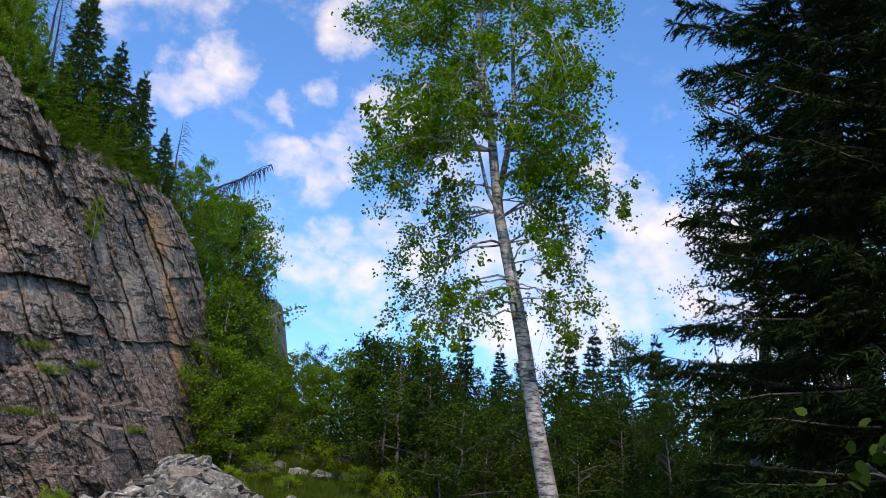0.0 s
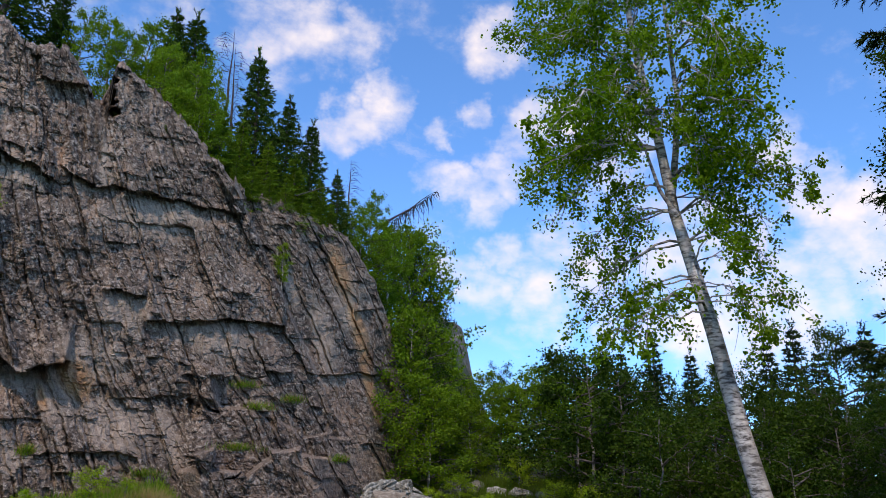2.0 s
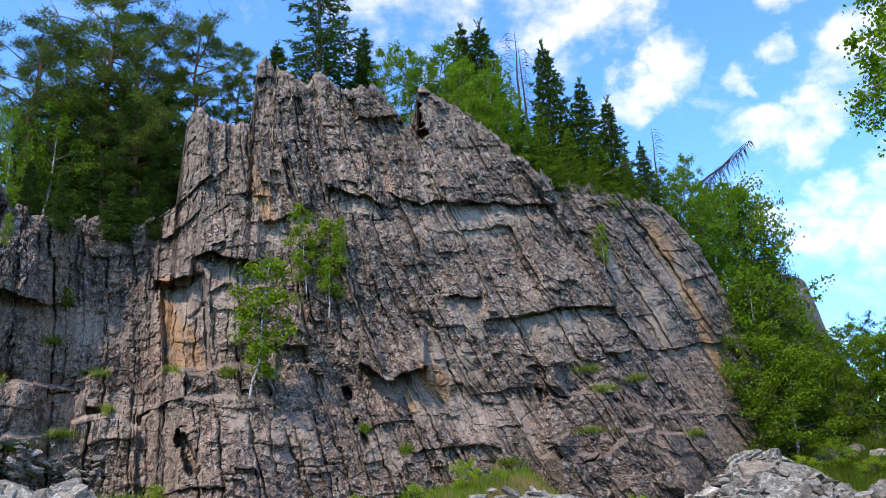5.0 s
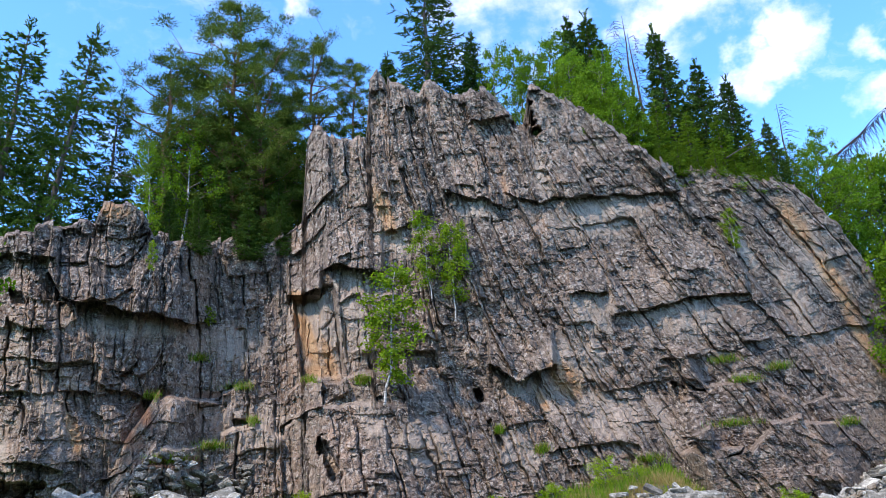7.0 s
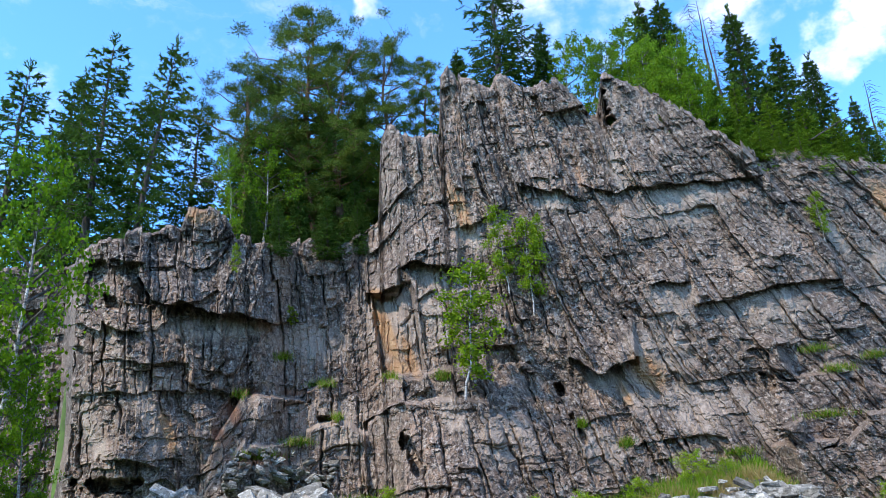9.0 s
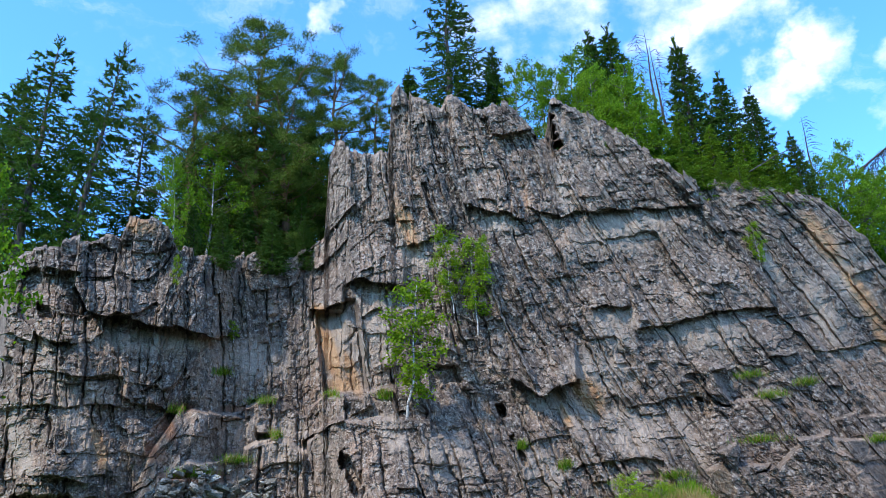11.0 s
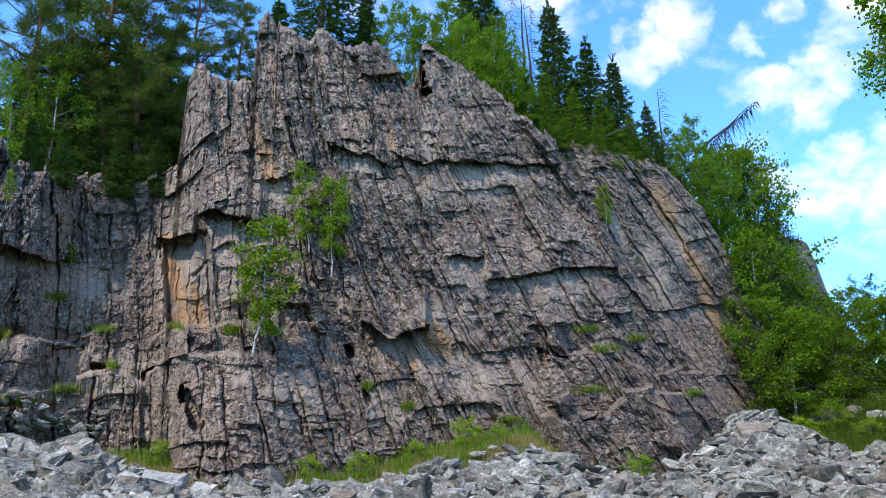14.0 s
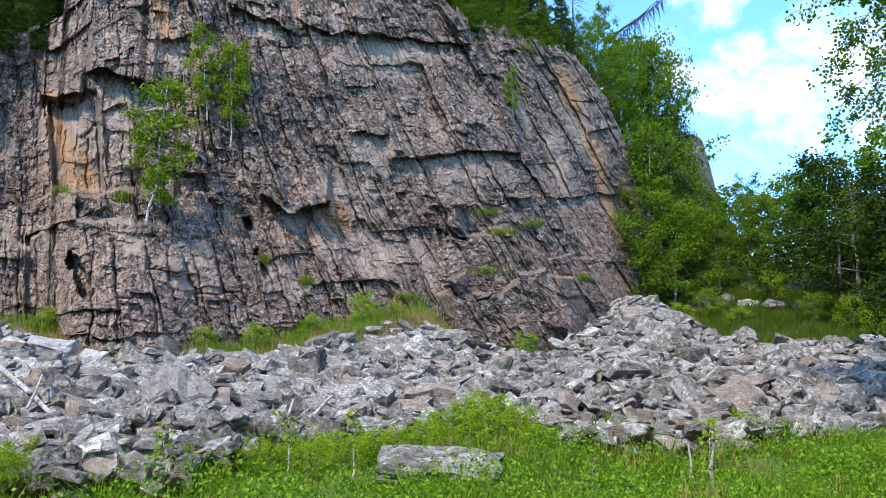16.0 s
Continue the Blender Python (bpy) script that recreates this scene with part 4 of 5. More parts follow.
for low, tip_az, tip_el in BOUGHS_LOW + BOUGHS_MID + BOUGHS_HIGH:
    for again in range(2 if low < 22 else 4):
        line = stem if tip_az < 51.5 or low < 21 else fork
        els = [math.degrees(math.atan2(p.z - EYE_Z, math.hypot(p.x, p.y))) for p in line]
        at = [float(np.interp(low, els, [p[c] for p in line])) for c in range(3)]
        tip = spot(tip_az + (again > 0) * ag.normal(0, .8), ASPEN_D + ag.normal(0, .5 + .5 * again), tip_el + (again > 0) * ag.normal(0, .9))
        boughs.append((tuple(Vector(at) - foot), tuple(tip - foot)))
aspen_meshes = leafy_meshes(14, 2.45, 21, reaches=boughs, leaves=76000, size=0.058, limb_bark=ASPEN_BARK, shape=ROUND, bark=ASPEN_BARK, leaf=ASPEN_LEAF, spread=0.046, twigs=9,
                            stems=[(local(stem), 0.185, 0.03), (local(fork), 0.075, 0.02), (local(limb_l), 0.05, 0.012)])
plant("aspen_tree", "tall leaning aspen with pale scarred trunk and loose crown", "tree", aspen_meshes, Matrix.Translation(foot))

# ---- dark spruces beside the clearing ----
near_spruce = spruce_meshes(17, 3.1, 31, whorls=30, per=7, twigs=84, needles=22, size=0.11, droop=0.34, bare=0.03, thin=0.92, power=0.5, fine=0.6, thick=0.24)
plant("spruce_tree", "old spruce beside the clearing, drooping branches, needles coloured as in shade", "tree", near_spruce, stand(79.5, 11.5, 17, 17, wide=1.1), "dark spruces")
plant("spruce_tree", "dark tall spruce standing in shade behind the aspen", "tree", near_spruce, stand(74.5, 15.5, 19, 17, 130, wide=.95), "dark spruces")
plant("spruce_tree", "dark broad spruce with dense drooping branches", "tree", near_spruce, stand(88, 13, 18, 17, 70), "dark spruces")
young_birch = leafy_meshes(12, 2.2, 41, limbs=40, bare=0.25, leaves=12000, size=0.07, leaf=SHADED_LEAF, spread=0.08, bark=SHADED_BIRCH)
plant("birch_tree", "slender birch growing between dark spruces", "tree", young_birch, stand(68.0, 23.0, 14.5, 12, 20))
plant("birch_tree", "young birch near the clearing, thin leaves coloured as in shade", "tree", young_birch, stand(72.5, 21, 14.5, 12, 200))
sprig = leafy_meshes(2.1, 0.5, 45, limbs=14, bare=0.5, leaves=120, size=0.085, shape=ROUND, leaf=SHADED_LEAF, spread=0.3)
plant("sapling", "broad-leaved sapling close by, leaves coloured as in shade", "sapling", sprig, stand(74.6, 5.6, 2.3, 2.1))

# ---- trees on top of the cliff ----
spruces = [spruce_meshes(6, 1.15, 50 + i, whorls=28, per=8, twigs=17, needles=11, size=0.098, droop=0.3, mat=EDGE_SPRUCE) for i in range(3)]
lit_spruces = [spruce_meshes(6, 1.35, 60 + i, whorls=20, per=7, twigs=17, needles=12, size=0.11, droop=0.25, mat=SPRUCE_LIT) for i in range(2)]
ragged = [spruce_meshes(9, 1.9, 70 + i, whorls=22, per=7, twigs=18, needles=13, size=0.125, droop=0.28, bare=0.15, thin=0.7, power=0.55, mat=EDGE_SPRUCE) for i in range(2)]
pines = [pine_meshes(10, 2.9, 80 + i) for i in range(2)]
birches = [leafy_meshes(7, 1.6, 90 + i, limbs=32, bare=0.15, leaves=6000, size=0.105, spread=0.085) for i in range(3)]
bushes = [leafy_meshes(2.4, 1.2, 100 + i, limbs=22, bare=0.05, leaves=3200, size=0.075, leaf=SHRUB_LEAF, spread=0.11) for i in range(2)]


def face_at(az):
    return float(table(FACE, az)) + 3.0


def top_tree(name, label, category, meshes, of, az, tip, back, turn, group, tilt=0, wide=1.0):
    D = face_at(az) + back
    h = to_tip(az, D, tip)
    az -= math.degrees(h * math.sin(radians(tilt)) / D)      # a leaning tree is rooted to one side of its tip
    return plant(name, label, category, meshes, stand(az, D, h, of, turn, tilt=tilt, wide=wide), group)


for i, (az, tip, back, kind) in enumerate([(18.8, 31.0, 2.0, 0), (21.5, 28.4, 1.4, 1), (23.3, 27.0, 1.4, 2), (12.2, 32.6, 5.5, 1), (13.8, 32.8, 5.0, 2), (25.4, 23.7, 1.0, 0), (20.2, 26.0, 3.0, 2)]):
    top_tree("spruce_tree", "narrow dark green spruce rooted on the cliff edge", "tree", spruces[kind], 6, az, tip, back, 70 * i, "spruces on the cliff")
for i, (az, tip, back, wide) in enumerate([(18.0, 26.4, .3, 1.2), (20.2, 25.2, .4, 1.2), (22.4, 24.6, .2, 1.3), (24.2, 23.0, .2, 1.4), (16.6, 27.0, .6, 1.2)]):
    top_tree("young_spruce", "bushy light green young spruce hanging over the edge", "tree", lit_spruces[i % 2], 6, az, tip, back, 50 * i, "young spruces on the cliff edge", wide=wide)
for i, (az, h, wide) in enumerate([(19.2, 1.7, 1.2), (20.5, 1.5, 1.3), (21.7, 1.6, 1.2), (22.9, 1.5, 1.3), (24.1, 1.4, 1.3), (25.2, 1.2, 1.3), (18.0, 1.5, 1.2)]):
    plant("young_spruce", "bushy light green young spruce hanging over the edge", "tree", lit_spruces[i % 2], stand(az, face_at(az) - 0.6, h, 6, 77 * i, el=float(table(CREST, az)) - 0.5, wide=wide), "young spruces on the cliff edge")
for i, (az, tip, back, wide) in enumerate([(-27.5, 30.0, 4.5, 1.0), (-23.4, 31.4, 4.0, .8), (-30.8, 27.5, 5.0, 1.0), (-29.1, 27.4, 6.0, .9), (-33.5, 28.0, 5.0, 1), (-25.4, 27.6, 7.0, 1), (-21.4, 28.0, 6.0, .9)]):
    top_tree("spruce_tree", "ragged dark spruce with bare lower limbs on the rim", "tree", ragged[i % 2], 9, az, tip, back, 25 * (i % 3 - 1), "ragged spruces on the rim", tilt=(5, 9, 2, 4, 3, 6, 5)[i], wide=wide)
for i, (az, tip, back, wide) in enumerate([(-14.4, 34.0, 2.2, 1.0), (-18.2, 30.8, 2.6, 1.0), (-11.6, 31.6, 1.6, .95), (-8.6, 31.4, 3.2, .9), (-5.0, 30.9, 4.2, .7), (-13.2, 28.0, .6, 1.1)]):
    top_tree("pine_tree", "spreading pine with reddish trunk and tufted dark needles", "tree", pines[i % 2], 10, az, tip, back, 95 * i, "pines on the rim", wide=wide)
for i, (az, tip, back, wide) in enumerate([(-18.0, 21.8, .2, 1.0), (-14.4, 22.4, -.2, 1.0), (-10.4, 23.0, .2, 1.1), (-17.0, 26.0, 5.0, 1.3), (-14.8, 27.0, 6.0, 1.3), (-12.4, 27.0, 5.0, 1.3), (-9.8, 27.5, 5.5, 1.3), (-18.6, 25.0, 6.0, 1.2)]):
    top_tree("young_spruce", "dark bushy young spruce under the pines", "tree", spruces[i % 3], 6, az, tip, back, 50 * i, "young spruces under the pines", wide=wide)
top_tree("spruce_tree", "tall dense spruce rising behind the highest crag", "tree", ragged[0], 9, 0.6, 36.5, 4.0, 20, "ragged spruces on the rim", wide=1.25)
top_tree("spruce_tree", "small spruce behind the notched crest", "tree", spruces[1], 6, 4.7, 32.5, 4.5, 10, "spruces on the cliff")
top_tree("spruce_tree", "small spruce behind the notched crest", "tree", spruces[2], 6, -2.2, 31.3, 4.5, 10, "spruces on the cliff", wide=1.3)
for i, (az, tip, back, wide) in enumerate([(6.2, 31.6, 3.5, .8), (8.3, 31.4, 3.0, .9), (10.2, 31.8, 3.0, 1.0), (12.3, 30.0, 2.0, 1.1), (14.3, 30.7, 3.6, .8), (13.2, 28.6, .8, 1.2), (15.6, 28.2, 1.6, 1.1), (13.0, 27.6, .2, 1.5), (11.6, 28.6, .4, 1.4), (14.8, 26.8, .2, 1.4), (28.1, 22.8, 1.5, .7),
                                           (26.9, 21.9, 1.0, 1.0), (-17.0, 26.0, 1.0, .9), (-19.3, 25.0, .6, .7), (29.2, 20.6, 1.2, 1.1), (10.8, 29.0, 1.2, 1.1), (-12.0, 25.5, 3.0, 1.0)]):
    top_tree("birch_tree", "light green birch crowding the cliff top", "tree", birches[i % 3], 7, az, tip, back, 61 * i, "birches on the cliff", wide=wide)


def dead_spruce(name, label, m, h, g, fall=0.35, every=0.14, thick=1.0):
    down = np.array(m.to_3x3().inverted() @ Vector((0, 0, -1)))
    w = Wood()
    z = np.linspace(0, h, 8)
    w.limb(np.column_stack([np.cumsum(g.normal(size=8)) * 0.01 * h, np.cumsum(g.normal(size=8)) * 0.01 * h, z]), np.interp(z, [0, h], [0.012 * h + 0.02, 0.006]), 6)
    twig = Wood()
    for zz in np.arange(h * 0.25, h * 0.99, every):
        for _ in range(3):
            phi = g.uniform(0, 6.28)
            ln = (0.05 + 0.14 * (1 - zz / h)) * h * g.uniform(.5, 1.3)
            p = curve((0, 0, zz), (math.cos(phi), math.sin(phi), -0.1), ln, 0, 4, 0.06, g)
            p = p + down * (fall * ln * np.linspace(0, 1, 4) ** 1.5)[:, None]
            twig.limb(p, np.array([0.014, 0.010, 0.007, 0.004]) * thick, 3)
    ob = thing(name, label, "dead tree", "dead trees on the cliff", at=m)
    part("trunk", w.mesh("trunk", DEAD_TWIG), ob)
    part("crown", twig.mesh("crown", DEAD_TWIG), ob, "bare drooping dead twigs")


for i, (az, el, h, wide) in enumerate([(-16.0, 17.4, 2.2, 1.2), (-12.4, 17.0, 2.6, 1.4), (-10.2, 17.4, 2.2, 1.2)]):
    D = float(cliff_depth(np.array([az]), np.array([el]))[0]) + 0.1
    plant("young_spruce", "dark young spruce rooted on the upper ledge", "tree", spruces[i % 3], stand(az, D, h, 6, 50 * i, el=el, wide=wide), "young spruces under the pines")
for az, tip, back in ((17.3, 31.0, 3.0), (16.0, 32.3, 4.0), (26.6, 24.7, 1.5)):
    D = face_at(az) + back
    dead_spruce("dead_spruce", "bare grey dead spruce standing on the cliff top", stand(az, D, 1, 1), to_tip(az, D, tip), np.random.default_rng(int(az)))
lean_foot, lean_tip = spot(28.4, 39.0, 19.6), spot(33.0, 40.0, 22.7)
q = (lean_tip - lean_foot).to_track_quat("Z", "Y").to_matrix().to_4x4()
dead_spruce("leaning_dead_spruce", "dead spruce leaning far out from the cliff edge", Matrix.Translation(lean_foot) @ q, (lean_tip - lean_foot).length, np.random.default_rng(5), 1.0, 0.075, 1.7)
fallen = Wood()
fallen.limb([spot(22.4, 32.4, 21.7), spot(24.2, 32.8, 22.4), spot(26.0, 33.4, 22.75)], [0.026, 0.020, 0.009], 6)
tagged(new("fallen_trunk", fallen.mesh("fallen_trunk", LIMB)), "thin bare fallen trunk lying over the cliff edge", "dead tree")

# ---- small birches rooted in cracks of the face ----
crack_birch = [leafy_meshes(4.2, 0.75, 120 + i, limbs=20, bare=0.2, leaves=3000, size=0.085, leaf=CRACK_LEAF, spread=0.17, rise=0.8, droop=0.35, girth=0.005) for i in range(2)]
for i, (az, el, h, wide, tilt) in enumerate([(-3.0, 7.2, 4.4, 1.35, 3), (2.2, 12.8, 3.4, 1.1, -4), (0.6, 14.4, 3.0, 1.1, 2), (3.0, 16.6, 1.6, 1.0, 0), (22.0, 15.3, 2.0, 1.0, -6), (-19.0, 15.8, 1.3, .8, 0), (-14.9, 12.6, .8, 1.6, 0)]):
    D = float(cliff_depth(np.array([az]), np.array([el]))[0]) - 0.25
    plant("birch_sapling", "slim birch sapling growing from a crack in the rock", "sapling", crack_birch[i % 2], stand(az, D, h, 4.2, 77 * i, el=el, tilt=tilt, wide=wide), "birches on the rock face")

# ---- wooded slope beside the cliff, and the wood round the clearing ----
wood_birches = [leafy_meshes(9, 2.3, 130 + i, limbs=34, bare=0.12, leaves=8000, size=0.10, leaf=SHADED_LEAF, spread=0.085, bark=SHADED_BIRCH) for i in range(3)]
slope_trees = [leafy_meshes(6, 2.2, 144 + i, limbs=34, bare=0.04, leaves=8500, size=0.115, leaf=DEEP_LEAF, spread=0.09, rise=0.5) for i in range(2)]
broad = [leafy_meshes(6, 2.2, 140 + i, limbs=34, bare=0.04, leaves=8500, size=0.115, leaf=BIRCH_LEAF, spread=0.09, rise=0.5) for i in range(2)]
for i, (az, tip, back, wide) in enumerate([(9.6, 30.4, 1.2, .8), (12.0, 30.2, 1.0, .8), (14.2, 29.2, .8, .8), (15.6, 27.4, .4, .9), (13.0, 28.0, -.2, .8), (27.6, 21.0, .4, 1.1), (28.8, 19.4, .2, 1.1)]):
    D = face_at(az) + back
    plant("broad_leaved_tree", "bright green bushy broad-leaved tree on the cliff top", "tree", broad[i % 2], stand(az, D, to_tip(az, D, tip), 6, 71 * i, wide=wide), "broad-leaved trees on the cliff")
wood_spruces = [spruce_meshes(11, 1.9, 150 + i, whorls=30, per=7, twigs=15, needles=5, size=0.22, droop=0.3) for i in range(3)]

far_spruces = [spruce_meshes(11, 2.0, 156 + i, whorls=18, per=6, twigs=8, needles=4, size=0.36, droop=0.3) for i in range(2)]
low_trees = [leafy_meshes(5, 2.4, 146 + i, limbs=18, bare=0.03, leaves=5600, size=0.105, leaf=SHADED_LEAF, spread=0.10, rise=0.5, twigs=4, bark=SHADED_BIRCH) for i in range(2)]

for i, (az, D, tip, wide) in enumerate([(30.0, 43, 20.0, .8), (30.9, 43, 19.6, .9), (31.4, 42, 19.9, .8), (32.4, 43, 18.6, .8), (32.9, 44, 15.0, .6), (31.4, 38, 14.5, 1.0), (32.4, 39, 13.2, 1.0), (33.2, 42, 11.6, .9), (34.3, 44, 11.4, .7), (35.3, 43, 9.4, .8),
                                        (31.8, 36, 10.0, 1.2), (33.0, 36, 9.0, 1.2)]):
    plant("birch_tree", "leafy birch on the steep slope beside the cliff", "tree", (slope_trees if i % 3 else wood_birches)[i % 2], stand(az, D, max(2.5, to_tip(az, D, tip)), 6 if i % 3 else 9, 67 * i, wide=wide), "trees on the slope")
for i, (az, D, tip) in enumerate([(34.0, 33.5, 8.4), (35.8, 33, 8.0), (37.6, 34, 9.4), (39.2, 33, 9.6), (41.0, 34, 10.4), (43.0, 35, 9.2), (45.0, 33, 7.4), (36.4, 38, 10.2), (32.2, 33.0, 7.0)]):
    D += 4.5
    plant("broad_leaved_tree", "dense bright green broad-leaved tree at the edge of the boulders", "tree", (slope_trees if i % 2 else broad)[i // 2 % 2], stand(az, D, to_tip(az, D, tip), 6, 83 * i, wide=1.2), "trees by the boulders")
for i, (az, D, tip, kind) in enumerate([(43.7, 44, 10.8, 's'), (46.2, 36, 11.8, 's'), (48.2, 38, 12.4, 's'), (50.7, 46, 11.6, 's'), (57.1, 42, 13.0, 's'), (55.7, 40, 12.0, 's'), (60.4, 33, 12.6, 'b'), (63.0, 36, 11.0, 'b'),
                                        (37.6, 45, 10.9, 'b'), (40.8, 46, 11.4, 'b'), (44.8, 42, 10.0, 'b'), (47.2, 44, 10.5, 'b'), (49.4, 40, 10.3, 'b'), (51.6, 36, 10.6, 'b'), (53.6, 38, 10.8, 'b'), (52.6, 50, 11.8, 's'),
                                        (58.6, 40, 11.4, 's'), (61.5, 45, 12.6, 's'), (65.5, 34, 11.5, 's'), (67.5, 36, 12.5, 'b'), (56.4, 34, 8.8, 'b'), (54.6, 32, 8.2, 'b'), (50.2, 33, 8.0, 'b'), (47.0, 33, 8.2, 'b'), (59, 31, 8.8, 'b'),
                                        (62, 29, 9.0, 'b'), (44.4, 50, 11.4, 'b'), (70, 32, 14, 's'), (73, 30, 16, 's'), (58, 36, 9.5, 'b')]):
    ms, of = (wood_spruces[i % 3], 11) if kind == 's' else (wood_birches[i % 3], 9)
    plant("spruce_tree" if kind == 's' else "birch_tree", "dark spruce in the wood beyond the clearing" if kind == 's' else "slim birch in the wood beyond the clearing", "tree", ms,
          stand(az, D, to_tip(az, D, tip), of, 53 * i), "wood beyond the clearing")
# undergrowth that closes the wood; unseen ring added behind to cut sky light
g = np.random.default_rng(9)
for i in range(46):
    az, D = 42 + i * 0.85 + g.uniform(-.5, .5), g.uniform(27, 36) if i % 2 else g.uniform(36, 55)
    plant("broad_leaved_tree", "low leafy tree in the shade of the wood", "tree", low_trees[i % 2], stand(az, D, g.uniform(3.5, 6.0), 5, g.uniform(0, 360), wide=1.1), "undergrowth of the wood")
# out-of-view spruces added so that their shadows fall on the near spruces
for i, (x, y, h) in enumerate([(3.6, -5.6, 16), (6.4, -4.8, 17), (9.5, -5.5, 16), (12.5, -5.0, 17), (16, -4.5, 16)]):
    plant("spruce_tree", "tall unseen spruce added to shade the edge of the clearing", "tree", far_spruces[i % 2], stand(math.degrees(math.atan2(x, y)), math.hypot(x, y), h, 11, 60 * i, wide=1.2), "wood behind the clearing")
for i in range(34):
    az, D = 92 + i * 5.6 + g.uniform(-2, 2), g.uniform(19, 34)
    plant("spruce_tree", "unseen spruce added behind the clearing to cut sky light", "tree", far_spruces[i % 2], stand(az, D, g.uniform(10, 16), 11, g.uniform(0, 360)), "wood behind the clearing")
for i, (az, D, h, wide) in enumerate([(-32.7, 23.0, 10.2, .75), (-35, 20.5, 8.0, 1.0), (-31.0, 21.5, 4.2, .8)]):
    plant("birch_tree", "bright green birch at the foot of the buttress", "tree", birches[i % 3], stand(az, D, h, 7, 40 * i, wide=wide), "birches by the buttress")
# ---- boulders below the cliff ----
def stone_mesh(seed, sx, sy, sz, blunt=0.45):
    g = np.random.default_rng(seed)
    bm = bmesh.new()
    for _ in range(26):
        p = g.uniform(-1, 1, 3)
        p = np.sign(p) * np.abs(p) ** blunt
        bm.verts.new((p[0] * sx, p[1] * sy, p[2] * sz))
    hull = bmesh.ops.convex_hull(bm, input=bm.verts)
    bmesh.ops.delete(bm, geom=list({e for e in hull["geom_interior"] + hull["geom_unused"] if isinstance(e, bmesh.types.BMVert)}), context="VERTS")
    bmesh.ops.recalc_face_normals(bm, faces=bm.faces)
    me = bpy.data.meshes.new("boulder")
    bm.to_mesh(me)
    bm.free()
    me.materials.append(SCREE)
    return me


def rough_stone(seed, sx, sy, sz, cuts=4, blunt=0.45):
    """A large boulder: the same broken block with layered, chipped sides."""
    me = stone_mesh(seed, sx, sy, sz, blunt)
    bm = bmesh.new()
    bm.from_mesh(me)
    bmesh.ops.subdivide_edges(bm, edges=list(bm.edges), cuts=cuts, use_grid_fill=True)
    bmesh.ops.triangulate(bm, faces=[f for f in bm.faces if len(f.verts) > 4])
    bm.normal_update()
    for v in bm.verts:
        layer = noise.noise(Vector((seed, 0, v.co.z * 17 + v.co.x * 3)))
        chip = noise.noise(v.co * 5 + Vector((seed, 3, 1)))
        v.co += Vector((v.normal.x, v.normal.y, v.normal.z * 0.5)) * (0.085 * layer + 0.11 * chip)
    bm.to_mesh(me)
    bm.free()
    return me


LARGE = [rough_stone(260 + i, .5, .5 * (.6 + .05 * (i % 6)), .5 * (.28 + .09 * (i % 5))) for i in range(12)]
WHITE = [rough_stone(280 + i, .42, .36, .46, 4, 0.25) for i in range(2)]
for me in WHITE:
    me.materials[0] = PALE
MIDDLE = [rough_stone(220 + i, .5, .5 * (.55 + .05 * (i % 8)), .5 * (.2 + .07 * (i % 6)), 1) for i in range(16)]
STONES = [stone_mesh(200 + i, .5, .5 * (.55 + .05 * (i % 8)), .5 * (.18 + .07 * (i % 6))) for i in range(16)]
scree = thing("boulder_field", "loose angular grey boulders heaped below the cliff", "boulders", kind="structure")


def stone_pose(az, D, size, g, sink=0.25, tilt=20):
    p = spot(az, D)
    return Matrix.Translation(p + Vector((0, 0, size * (0.28 - sink * 0.5)))) @ pose(0, 0, 0, g.normal(22, tilt), g.normal(-4, tilt), g.normal(0, 45) + 180 * (g.random() < 0.5)) @ Matrix.Diagonal((size, size, size, 1))


g = np.random.default_rng(12)
# the largest boulders: azimuth, distance, size
for i, (az, D, size) in enumerate([(4.2, 12.6, .72), (-0.3, 14.0, 1.35), (-8.3, 20.0, 1.1), (-5.2, 15.5, .9), (-2.6, 14.5, .8), (-3.4, 13.2, .6), (-9.5, 12.0, .7), (8.3, 19.5, 1.0), (17.5, 19, 1.0), (20.0, 19.5, 1.0), (25.6, 27, 1.3), (30.4, 29, 1.3),
                                   (28.5, 30, 1.3), (25.5, 17.5, 1.0), (33, 16.0, 1.2), (36.5, 16.5, 1.3), (22, 17, 1.0), (10.5, 18.5, .9), (13, 17.5, .9), (-12, 13.5, .8), (40, 18.5, 1.2), (43, 20.5, 1.1), (-6.5, 11.0, .6), (29.5, 14.5, 1.0),
                                   (37.5, 34.5, .8), (39.2, 34.8, 1.1), (40.6, 34.6, .6), (36.2, 36, .8), (34.5, 36, 1.1), (29.5, 31.5, 1.4), (30.8, 32.5, 1.3), (33.4, 33.4, 1.0)]):
    ob = part("boulder", WHITE[i % 2] if i in (0, 1, 2) else LARGE[i % 12], scree)
    ob.matrix_basis = stone_pose(az, D, size, g, 0.3, 14)
count, rest_v, rest_f, rest_c, base = 32, [], [], [], 0
shapes = []
for me in STONES + MIDDLE:
    v = np.zeros(len(me.vertices) * 3, np.float32)
    me.vertices.foreach_get("co", v)
    shapes.append((v.reshape(-1, 3), [list(p.vertices) for p in me.polygons]))
